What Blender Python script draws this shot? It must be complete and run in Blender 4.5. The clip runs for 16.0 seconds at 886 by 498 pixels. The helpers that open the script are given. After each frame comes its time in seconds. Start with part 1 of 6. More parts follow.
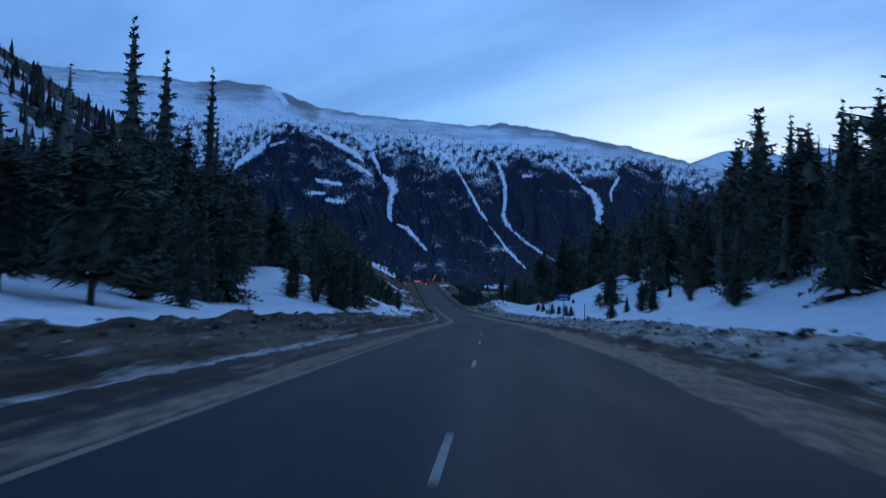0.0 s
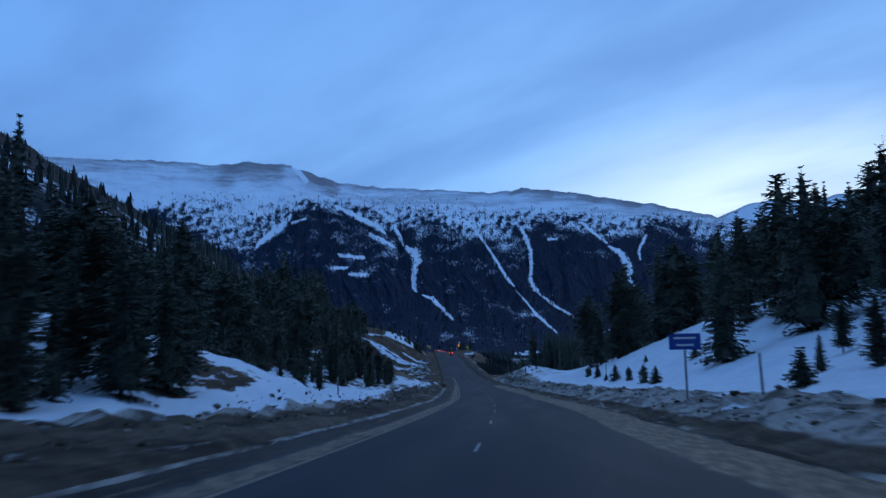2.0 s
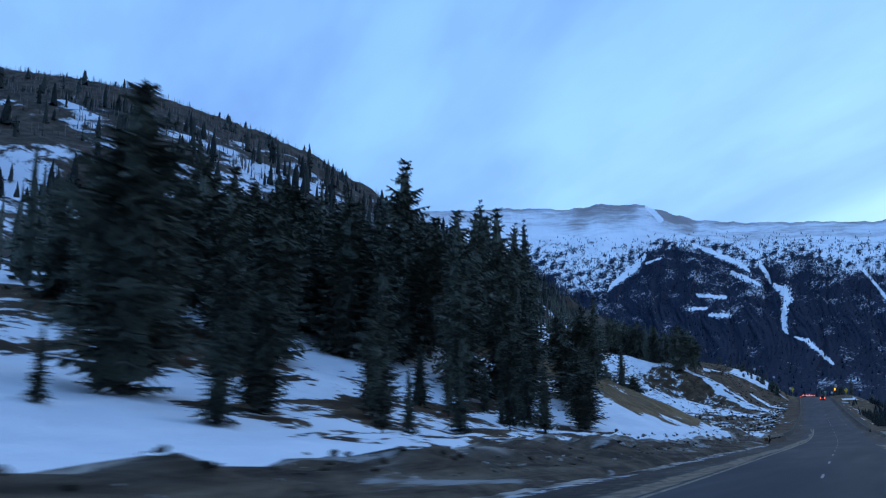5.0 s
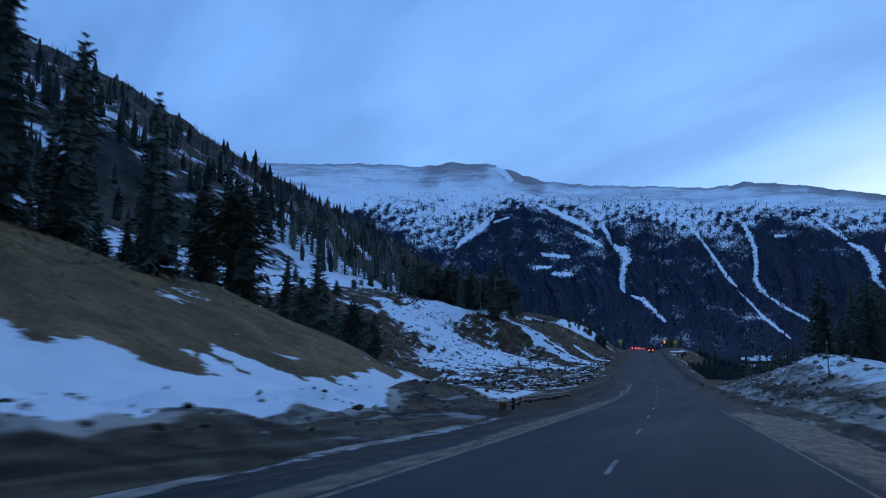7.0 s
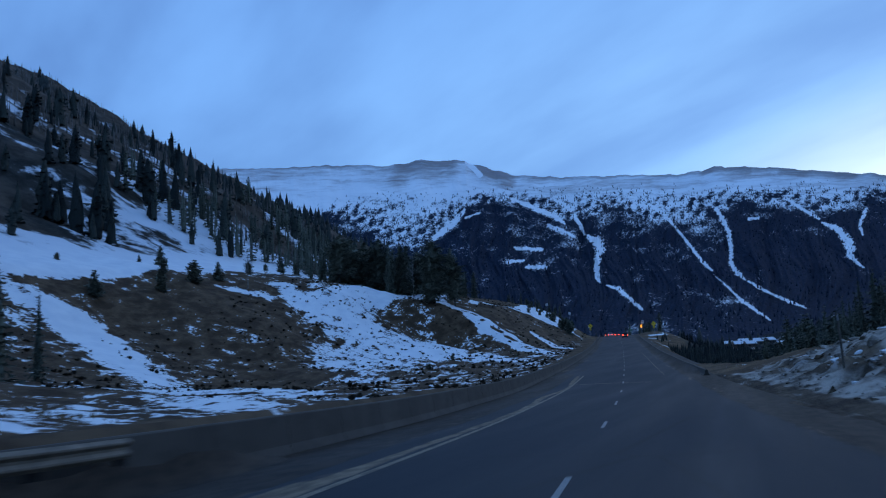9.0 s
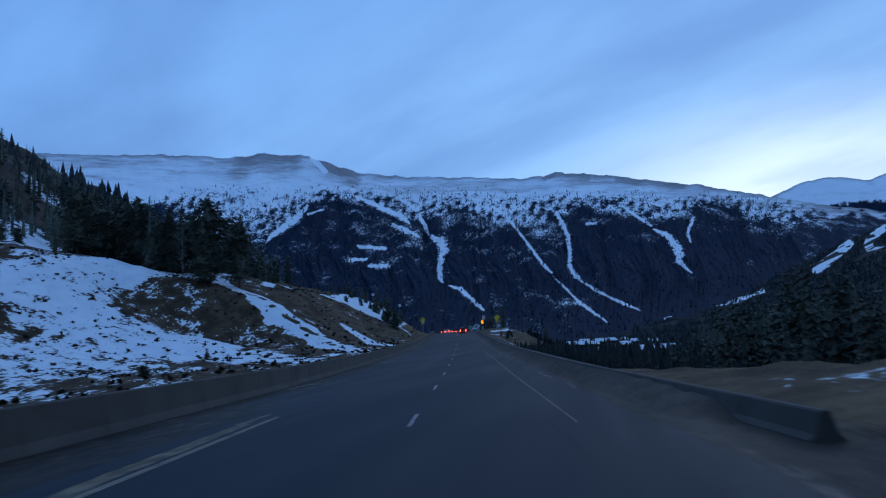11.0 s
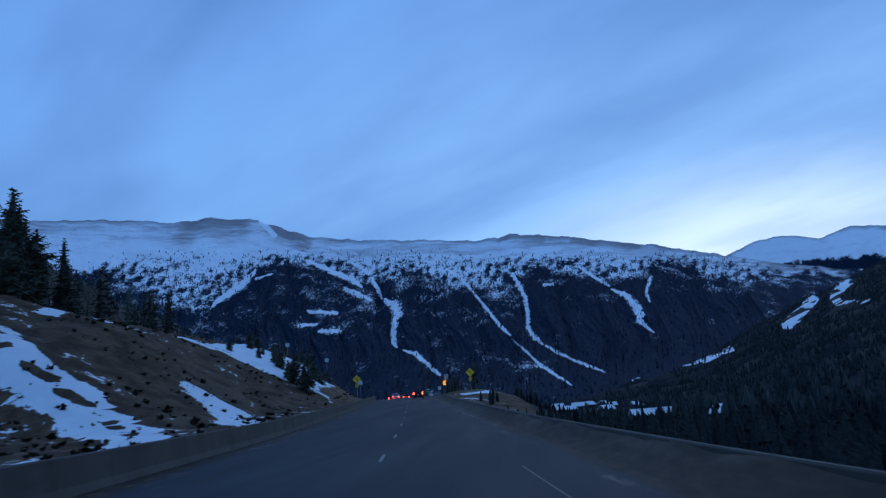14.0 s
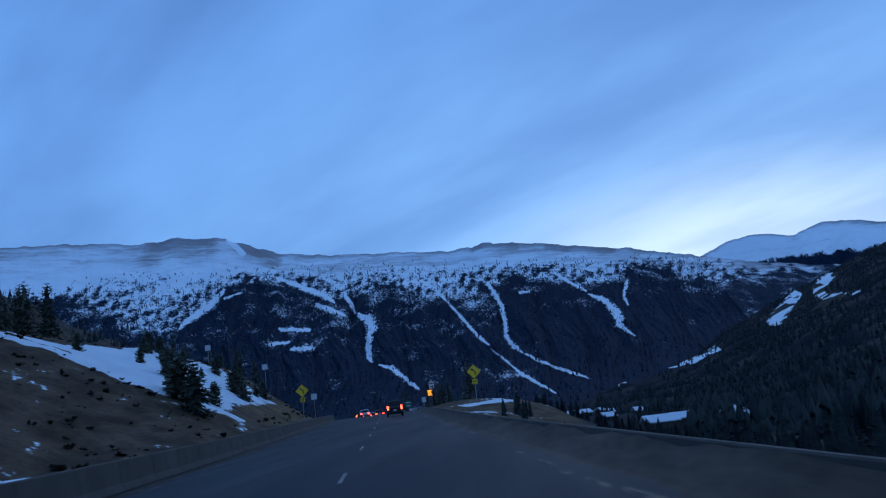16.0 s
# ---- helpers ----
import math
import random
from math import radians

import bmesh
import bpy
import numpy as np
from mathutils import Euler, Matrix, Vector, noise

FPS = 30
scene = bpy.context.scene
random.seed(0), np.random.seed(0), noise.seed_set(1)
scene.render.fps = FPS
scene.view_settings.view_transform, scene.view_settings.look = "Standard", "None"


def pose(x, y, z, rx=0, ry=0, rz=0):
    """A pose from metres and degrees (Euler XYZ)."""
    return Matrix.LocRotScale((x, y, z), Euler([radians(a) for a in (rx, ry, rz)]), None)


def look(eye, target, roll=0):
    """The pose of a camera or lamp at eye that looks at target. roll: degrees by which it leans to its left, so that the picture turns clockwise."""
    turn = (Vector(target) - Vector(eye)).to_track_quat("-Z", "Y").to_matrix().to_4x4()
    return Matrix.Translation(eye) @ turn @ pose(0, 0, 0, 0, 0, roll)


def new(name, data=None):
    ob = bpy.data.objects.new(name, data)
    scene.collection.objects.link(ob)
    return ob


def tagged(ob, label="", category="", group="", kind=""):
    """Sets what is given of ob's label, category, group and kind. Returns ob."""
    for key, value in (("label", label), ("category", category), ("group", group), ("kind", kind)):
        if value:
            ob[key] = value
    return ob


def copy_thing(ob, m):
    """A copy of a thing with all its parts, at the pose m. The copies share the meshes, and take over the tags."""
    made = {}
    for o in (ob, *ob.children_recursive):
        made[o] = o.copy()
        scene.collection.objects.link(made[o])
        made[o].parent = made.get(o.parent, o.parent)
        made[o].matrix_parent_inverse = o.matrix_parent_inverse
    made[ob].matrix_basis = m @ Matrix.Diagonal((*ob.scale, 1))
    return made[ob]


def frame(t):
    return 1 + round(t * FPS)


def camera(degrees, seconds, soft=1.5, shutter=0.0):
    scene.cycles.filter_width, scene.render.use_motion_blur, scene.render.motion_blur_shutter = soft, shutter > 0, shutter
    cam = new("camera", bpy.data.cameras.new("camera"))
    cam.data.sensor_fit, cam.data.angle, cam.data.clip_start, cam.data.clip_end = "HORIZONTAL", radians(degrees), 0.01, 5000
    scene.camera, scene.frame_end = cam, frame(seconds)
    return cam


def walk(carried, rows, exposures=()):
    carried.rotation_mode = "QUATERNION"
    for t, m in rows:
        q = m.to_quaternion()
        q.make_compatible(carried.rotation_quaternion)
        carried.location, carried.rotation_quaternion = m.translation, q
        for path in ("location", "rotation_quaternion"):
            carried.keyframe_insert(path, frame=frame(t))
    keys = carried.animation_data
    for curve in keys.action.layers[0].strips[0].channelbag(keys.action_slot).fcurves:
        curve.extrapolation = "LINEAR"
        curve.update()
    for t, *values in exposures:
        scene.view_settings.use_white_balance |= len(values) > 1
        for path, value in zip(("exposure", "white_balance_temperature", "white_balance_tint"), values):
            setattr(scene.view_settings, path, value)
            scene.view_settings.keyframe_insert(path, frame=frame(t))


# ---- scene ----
cam = camera(54.46, 16.0, soft=1.15, shutter=0.35)

PATH = [
    (0.0, 0.00, 0.00, 1.60, 92.31, -1.70, 3.73),
    (0.5, 0.01, 14.70, 1.28, 95.67, -1.99, 4.26),
    (1.0, 0.02, 29.39, 0.92, 95.29, -1.42, 3.93),
    (1.5, 0.01, 44.09, 0.50, 94.95, -0.29, 4.28),
    (2.0, -0.01, 58.78, 0.03, 97.01, 1.29, 5.77),
    (2.5, -0.10, 73.47, -0.47, 102.09, 3.17, 11.68),
    (2.8, -0.23, 82.28, -0.77, 105.70, 2.92, 19.23),
    (3.0, -0.34, 88.16, -0.98, 105.74, -0.45, 21.97),
    (3.2, -0.48, 94.03, -1.19, 104.64, 0.08, 24.34),
    (5.3, -3.34, 155.67, -3.29, 99.48, -0.21, 29.38),
    (5.5, -3.75, 161.53, -3.44, 98.47, -0.75, 25.40),
    (6.0, -4.89, 176.18, -3.79, 96.43, -0.38, 21.18),
    (6.5, -6.11, 190.83, -4.12, 96.41, 0.69, 19.48),
    (7.0, -7.34, 205.47, -4.46, 97.52, -0.13, 19.68),
    (7.5, -8.57, 220.12, -4.80, 97.83, 0.19, 20.54),
    (8.0, -9.80, 234.76, -5.15, 97.24, 1.12, 19.18),
    (8.5, -11.06, 249.40, -5.49, 97.74, 2.14, 18.85),
    (9.0, -12.36, 264.04, -5.78, 97.52, 2.72, 18.42),
    (9.5, -13.71, 278.68, -6.04, 97.78, 2.49, 16.99),
    (10.0, -15.11, 293.31, -6.25, 97.15, 3.85, 13.78),
    (10.2, -15.68, 299.16, -6.32, 96.52, 4.29, 11.67),
    (12.3, -22.37, 360.53, -5.76, 98.73, 2.11, 6.46),
    (12.5, -23.06, 366.37, -5.62, 98.60, 2.89, 6.67),
    (13.0, -24.78, 380.96, -5.27, 98.57, 4.69, 5.91),
    (13.5, -26.51, 395.56, -4.91, 99.32, 5.04, 6.01),
    (14.0, -28.25, 410.15, -4.55, 101.33, 3.89, 5.18),
    (14.5, -29.97, 424.74, -4.17, 102.52, 3.93, 3.83),
    (15.0, -31.66, 439.34, -3.74, 101.80, 4.54, 2.77),
    (15.5, -33.31, 453.94, -3.27, 101.53, 6.17, 2.83),
    (16.0, -34.93, 468.54, -2.76, 102.11, 6.46, 3.83),
]
walk(cam, [(t, pose(*p)) for t, *p in PATH], [(0.0, 0.02, 6550, 10), (2.0, -0.04, 6500, 10), (3.2, -0.08, 6450, 10), (5.3, 0.74, 7750, 10), (5.6, 0.67, 7700, 10), (6.1, 0.52, 7550, 10), (6.6, 0.31, 6850, 10), (7.0, 0.17, 6850, 10), (8.0, 0.14, 6850, 10), (10.2, 0.10, 7050, 10), (12.3, -0.08, 6550, 10), (14.0, -0.06, 6550, 10), (15.0, -0.20, 6500, 10), (16.0, -0.10, 6400, 10)])

# ---- world, dusk sky and weak low light ----
GLOW_AZ, GLOW_EL = 17.0, 8.0
world = bpy.data.worlds.new("dusk_sky")
scene.world = world
world.use_nodes = True


def build_sky(nt):
    nt.nodes.clear()
    N, L = nt.nodes.new, nt.links.new

    def vmath(op, a, b=None):
        n = N("ShaderNodeVectorMath")
        n.operation = op
        L(a, n.inputs[0])
        if b is not None:
            if isinstance(b, (tuple, list)):
                n.inputs[1].default_value = b
            else:
                L(b, n.inputs[1])
        return n

    def math_node(op, a, b=None, clamp=False):
        n = N("ShaderNodeMath")
        n.operation, n.use_clamp = op, clamp
        for i, v in enumerate((a, b)):
            if v is None:
                continue
            if isinstance(v, (int, float)):
                n.inputs[i].default_value = v
            else:
                L(v, n.inputs[i])
        return n.outputs[0]

    def remap(v, a, b, c, d, smooth=False):
        n = N("ShaderNodeMapRange")
        n.interpolation_type = "SMOOTHSTEP" if smooth else "LINEAR"
        L(v, n.inputs[0])
        for i, x in enumerate((a, b, c, d)):
            n.inputs[i + 1].default_value = x
        return n.outputs[0]

    def mix(f, a, b, blend="MIX"):
        n = N("ShaderNodeMix")
        n.data_type, n.blend_type = "RGBA", blend
        if isinstance(f, (int, float)):
            n.inputs[0].default_value = f
        else:
            L(f, n.inputs[0])
        for i, v in ((6, a), (7, b)):
            if isinstance(v, tuple):
                n.inputs[i].default_value = (*v, 1)
            else:
                L(v, n.inputs[i])
        return n.outputs[2]

    sky = N("ShaderNodeTexSky")
    sky.sky_type = "NISHITA"
    sky.sun_disc = False
    sky.sun_elevation, sky.sun_rotation = radians(2.0), radians(GLOW_AZ)
    sky.air_density, sky.dust_density, sky.ozone_density = 1.0, 0.3, 4.0
    geo = N("ShaderNodeTexCoord")
    direction = geo.outputs["Generated"]
    sep = N("ShaderNodeSeparateXYZ")
    L(direction, sep.inputs[0])
    z = math_node("MAXIMUM", sep.outputs[2], 0.0)
    deep = math_node("ADD", z, 0.22)
    cx, cy = math_node("DIVIDE", sep.outputs[0], deep), math_node("DIVIDE", sep.outputs[1], deep)
    plane = N("ShaderNodeCombineXYZ")
    L(cx, plane.inputs[0]), L(cy, plane.inputs[1])
    turned = N("ShaderNodeMapping")
    turned.vector_type = "TEXTURE"
    turned.inputs["Rotation"].default_value = (0, 0, radians(140))
    turned.inputs["Scale"].default_value = (1.45, 0.60, 1)
    L(plane.outputs[0], turned.inputs[0])
    noise_a = N("ShaderNodeTexNoise")
    noise_a.inputs["Scale"].default_value, noise_a.inputs["Detail"].default_value, noise_a.inputs["Roughness"].default_value = 1.0, 4, 0.45
    noise_a.inputs["Distortion"].default_value = 0.5
    L(turned.outputs[0], noise_a.inputs["Vector"])
    noise_b = N("ShaderNodeTexNoise")
    noise_b.inputs["Scale"].default_value, noise_b.inputs["Detail"].default_value = 3.4, 5
    L(turned.outputs[0], noise_b.inputs["Vector"])
    cloud = math_node("ADD", math_node("MULTIPLY", noise_a.outputs[0], 0.76), math_node("MULTIPLY", noise_b.outputs[0], 0.24))
    thick = remap(cloud, 0.31, 0.66, 0, 1, True)
    blue = mix(thick, (0.158, 0.382, 0.875), (0.094, 0.226, 0.572))
    g = Vector((math.sin(radians(GLOW_AZ)) * math.cos(radians(GLOW_EL)), math.cos(radians(GLOW_AZ)) * math.cos(radians(GLOW_EL)), math.sin(radians(GLOW_EL))))
    # the bright strip lies low and long along the skyline
    flat = vmath("MULTIPLY", vmath("SUBTRACT", direction, tuple(g)).outputs[0], (1.0, 1.0, 2.6))
    far = vmath("LENGTH", flat.outputs[0]).outputs["Value"]
    near_glow = remap(far, 0.0, 0.40, 1.0, 0.0, True)
    wide_glow = remap(far, 0.0, 1.1, 1.0, 0.0, True)
    streak = remap(cloud, 0.40, 0.60, 1.0, 0.35, True)
    col = mix(math_node("MULTIPLY", wide_glow, 0.66), blue, mix(thick, (0.345, 0.66, 1.10), (0.20, 0.44, 0.93)))
    col = mix(math_node("MULTIPLY", near_glow, math_node("ADD", math_node("MULTIPLY", streak, 0.7), 0.3)), col, (0.84, 1.04, 1.14))
    col = mix(0.06, col, sky.outputs[0], "ADD")
    bg = N("ShaderNodeBackground")
    bg.inputs[1].default_value = 1.0
    L(col, bg.inputs[0])
    out = N("ShaderNodeOutputWorld")
    L(bg.outputs[0], out.inputs[0])


build_sky(world.node_tree)

sun_data = bpy.data.lights.new("low_sun", "SUN")
sun_data.energy, sun_data.angle, sun_data.color = 0.25, radians(50), (0.85, 0.93, 1.0)
sun = new("low_sun", sun_data)
sun.matrix_world = look((0, 0, 300), (-math.sin(radians(GLOW_AZ)) * 300, -math.cos(radians(GLOW_AZ)) * 300, 300 - 90))


# ---- materials ----
class Nodes:
    """A material's node tree with short calls."""

    def __init__(self, name):
        self.mat = bpy.data.materials.new(name)
        self.mat.use_nodes = True
        self.nt = self.mat.node_tree
        self.nt.nodes.clear()
        self.bsdf = self.nt.nodes.new("ShaderNodeBsdfPrincipled")
        out = self.nt.nodes.new("ShaderNodeOutputMaterial")
        self.nt.links.new(self.bsdf.outputs[0], out.inputs[0])
        self.coord = self.nt.nodes.new("ShaderNodeTexCoord").outputs["Object"]

    def put(self, socket, v):
        if isinstance(v, tuple):
            socket.default_value = (*v, 1) if len(v) == 3 and socket.type == "RGBA" else v
        elif isinstance(v, (int, float)):
            socket.default_value = v
        else:
            self.nt.links.new(v, socket)

    def noise(self, scale, detail=4, rough=0.55, stretch=(1, 1, 1), distort=0.0, vec=None):
        m = self.nt.nodes.new("ShaderNodeMapping")
        m.inputs["Scale"].default_value = stretch
        self.put(m.inputs[0], vec or self.coord)
        n = self.nt.nodes.new("ShaderNodeTexNoise")
        n.inputs["Scale"].default_value, n.inputs["Detail"].default_value, n.inputs["Roughness"].default_value = scale, detail, rough
        n.inputs["Distortion"].default_value = distort
        self.put(n.inputs["Vector"], m.outputs[0])
        return n.outputs[0]

    def cells(self, scale, stretch=(1, 1, 1), feature="F1"):
        m = self.nt.nodes.new("ShaderNodeMapping")
        m.inputs["Scale"].default_value = stretch
        self.put(m.inputs[0], self.coord)
        n = self.nt.nodes.new("ShaderNodeTexVoronoi")
        n.feature = feature
        n.inputs["Scale"].default_value = scale
        self.put(n.inputs["Vector"], m.outputs[0])
        return n.outputs[0]

    def ramp(self, v, a, b, c=0.0, d=1.0):
        n = self.nt.nodes.new("ShaderNodeMapRange")
        n.interpolation_type = "SMOOTHSTEP"
        self.put(n.inputs[0], v)
        for i, x in enumerate((a, b, c, d)):
            self.put(n.inputs[i + 1], x)
        return n.outputs[0]

    def op(self, kind, a, b=0.0, clamp=False):
        n = self.nt.nodes.new("ShaderNodeMath")
        n.operation, n.use_clamp = kind, clamp
        self.put(n.inputs[0], a), self.put(n.inputs[1], b)
        return n.outputs[0]

    def mix(self, f, a, b):
        n = self.nt.nodes.new("ShaderNodeMix")
        n.data_type = "RGBA"
        self.put(n.inputs[0], f), self.put(n.inputs[6], a), self.put(n.inputs[7], b)
        return n.outputs[2]

    def channels(self, name):
        a = self.nt.nodes.new("ShaderNodeAttribute")
        a.attribute_name = name
        s = self.nt.nodes.new("ShaderNodeSeparateColor")
        self.put(s.inputs[0], a.outputs["Color"])
        return (*s.outputs, a.outputs["Alpha"])

    def island(self):
        return self.nt.nodes.new("ShaderNodeNewGeometry").outputs["Random Per Island"]

    def chance(self):
        return self.nt.nodes.new("ShaderNodeObjectInfo").outputs["Random"]

    def done(self, color, rough=0.8, metal=0.0, bump=None, depth=0.02, strength=0.6, emit=None, power=0.0, spec=None):
        self.put(self.bsdf.inputs["Base Color"], color)
        self.put(self.bsdf.inputs["Roughness"], rough)
        self.put(self.bsdf.inputs["Metallic"], metal)
        if spec is not None:
            self.put(self.bsdf.inputs["Specular IOR Level"], spec)
        if bump is not None:
            b = self.nt.nodes.new("ShaderNodeBump")
            b.inputs["Strength"].default_value, b.inputs["Distance"].default_value = strength, depth
            self.put(b.inputs["Height"], bump)
            self.put(self.bsdf.inputs["Normal"], b.outputs[0])
        if emit is not None:
            self.put(self.bsdf.inputs["Emission Color"], emit)
            self.bsdf.inputs["Emission Strength"].default_value = power
        return self.mat


def road_surface():
    """Worn asphalt under spilt sand and damp grit, by the strip's cover values."""
    m = Nodes("sanded_asphalt")
    c = m.channels("cover")
    fine, broad = m.noise(45, 3), m.noise(0.6, 4, stretch=(1, 0.08, 1))
    tracks = m.noise(1.1, 3, stretch=(1, 0.01, 1))
    cracks = m.ramp(m.cells(0.16, (1, 0.5, 1), "DISTANCE_TO_EDGE"), 0.0, 0.012, 0.55, 1.0)
    base = m.mix(m.ramp(broad, 0.3, 0.7), (0.0125, 0.0160, 0.0205), (0.0195, 0.025, 0.032))
    base = m.mix(m.ramp(tracks, 0.45, 0.7, 0, 0.45), base, (0.026, 0.0325, 0.041))
    base = m.mix(m.ramp(fine, 0.35, 0.75, 0, 0.24), base, (0.034, 0.041, 0.049))
    base = m.mix(cracks, (0.016, 0.016, 0.016), base)
    drift = m.noise(1.0, 5, 0.65, stretch=(1, 0.07, 1), distort=0.35)
    grain = m.noise(3.2, 5, 0.65, stretch=(1, 0.35, 1), distort=0.3)
    scatter = m.op("ADD", m.op("MULTIPLY", drift, 0.62), m.op("MULTIPLY", grain, 0.38))
    sandy = m.ramp(m.op("SUBTRACT", m.op("ADD", scatter, c[0]), 1.0), -0.10, 0.13)
    gritty = m.ramp(m.op("SUBTRACT", m.op("ADD", m.op("SUBTRACT", 1.0, scatter), c[1]), 1.0), -0.10, 0.12)
    snowy = m.ramp(m.op("SUBTRACT", m.op("ADD", grain, c[2]), 1.0), -0.04, 0.05)
    sand = m.mix(m.ramp(grain, 0.38, 0.64), (0.105, 0.072, 0.046), (0.25, 0.176, 0.114))
    grit = m.mix(m.ramp(grain, 0.35, 0.65), (0.012, 0.0085, 0.006), (0.040, 0.027, 0.018))
    base = m.mix(gritty, base, grit)
    base = m.mix(sandy, base, sand)
    base = m.mix(snowy, base, (0.42, 0.41, 0.40))
    lumps = m.op("ADD", m.op("MULTIPLY", grain, m.op("ADD", sandy, gritty)), m.op("MULTIPLY", fine, 0.25))
    return m.done(base, m.ramp(broad, 0.2, 0.8, 0.66, 0.86), bump=lumps, depth=0.018, strength=0.6, spec=0.16)


def road_paint(name, color):
    m = Nodes(name)
    worn = m.ramp(m.op("ADD", m.noise(7, 4), m.noise(60, 2)), 0.75, 1.2)
    base = m.mix(worn, color, tuple(c * 0.55 for c in color))
    gone = m.ramp(m.noise(2.2, 5, 0.7, stretch=(1, 0.35, 1)), 0.50, 0.64, 0, 0.6)
    return m.done(m.mix(gone, base, (0.05, 0.046, 0.042)), 0.8, spec=0.15)


def ground_cover():
    """Snow, dry grass, bare dirt and grimy ploughed snow, by the sheet's cover values."""
    m = Nodes("snowy_ground")
    c = m.channels("cover")
    snow, grass, grime = c[0], c[1], c[2]
    big, mid, small, fine = m.noise(0.09, 4), m.noise(0.40, 5, stretch=(1, 0.6, 1)), m.noise(1.9, 4, stretch=(1, 0.7, 1)), m.noise(14, 3)
    mixn = m.op("ADD", m.op("ADD", m.op("MULTIPLY", big, 0.26), m.op("MULTIPLY", mid, 0.76)), m.op("MULTIPLY", small, 0.48))
    mixn = m.op("SUBTRACT", mixn, 0.25)
    edge = m.op("SUBTRACT", m.op("ADD", mixn, snow), 1.0)
    mask = m.ramp(edge, -0.025, 0.025)
    soil = m.mix(m.ramp(mid, 0.35, 0.65), (0.062, 0.036, 0.021), (0.148, 0.090, 0.053))
    soil = m.mix(m.ramp(small, 0.45, 0.7, 0, 0.6), soil, (0.048, 0.032, 0.019))
    straw = m.mix(m.ramp(m.op("ADD", m.op("MULTIPLY", m.noise(5, 4, stretch=(1, 1, 0.3)), 0.5), m.op("MULTIPLY", m.noise(0.5, 4, 0.6), 0.5)), 0.40, 0.60), (0.120, 0.068, 0.031), (0.265, 0.158, 0.077))
    straw = m.mix(m.ramp(big, 0.4, 0.62, 0, 0.55), straw, (0.085, 0.062, 0.034))
    bare = m.mix(m.ramp(m.op("ADD", grass, m.op("MULTIPLY", mid, 0.5)), 0.55, 0.95), soil, straw)
    white = m.mix(m.ramp(mid, 0.3, 0.7), (0.74, 0.76, 0.79), (0.84, 0.85, 0.86))
    streaks = m.noise(0.9, 5, 0.6, stretch=(1, 0.055, 1), distort=0.3)
    lumps = m.noise(0.7, 5, 0.65, stretch=(1, 0.5, 1), distort=0.7)
    sand = m.mix(m.ramp(m.op("ADD", m.op("MULTIPLY", streaks, 0.55), m.op("MULTIPLY", lumps, 0.45)), 0.40, 0.62), (0.028, 0.0195, 0.0135), (0.150, 0.106, 0.072))
    sand = m.mix(m.ramp(small, 0.45, 0.7, 0, 0.55), sand, (0.045, 0.032, 0.022))
    patch = m.ramp(m.noise(0.8, 5, 0.62, stretch=(1, 0.10, 1), distort=0.5), 0.585, 0.66, 0, 0.8)
    sand = m.mix(patch, sand, (0.33, 0.315, 0.30))
    stale = m.mix(m.ramp(lumps, 0.36, 0.62), (0.095, 0.076, 0.060), (0.42, 0.36, 0.305))
    stale = m.mix(m.ramp(small, 0.5, 0.72, 0, 0.6), stale, (0.40, 0.36, 0.32))
    stained = m.op("ADD", grime, m.op("MULTIPLY", mid, 0.30))
    dirty = m.mix(m.ramp(stained, 0.36, 0.50), white, stale)
    dirty = m.mix(m.ramp(stained, 0.82, 1.05), dirty, sand)
    both = m.mix(mask, bare, dirty)
    both = m.mix(m.ramp(grime, 0.75, 1.0), both, sand)
    # leafless brown woods and dark conifers far up the hill
    streak, clump = m.noise(0.16, 4, 0.65, stretch=(1, 1, 0.2)), m.noise(0.018, 4, 0.6)
    brown = m.mix(m.ramp(streak, 0.35, 0.7), (0.046, 0.032, 0.023), (0.120, 0.087, 0.064))
    dark = m.mix(m.ramp(streak, 0.35, 0.7), (0.012, 0.015, 0.014), (0.045, 0.046, 0.042))
    woods = m.mix(m.ramp(m.op("ADD", m.op("MULTIPLY", clump, 0.6), grass), 0.55, 0.85), brown, dark)
    show = m.ramp(m.op("SUBTRACT", m.op("ADD", m.op("ADD", m.op("MULTIPLY", streak, 0.5), m.op("MULTIPLY", clump, 0.5)), snow), 1.0), -0.03, 0.06)
    both = m.mix(c[3], both, m.mix(show, woods, (0.70, 0.72, 0.76)))
    rough = m.op("ADD", m.op("MULTIPLY", small, 0.6), m.op("MULTIPLY", fine, 0.35))
    return m.done(both, 0.85, bump=m.op("ADD", m.op("ADD", rough, m.op("MULTIPLY", mask, 0.25)), m.op("MULTIPLY", m.op("MULTIPLY", lumps, grime), 1.6)), depth=0.18, strength=0.7, spec=0.08)


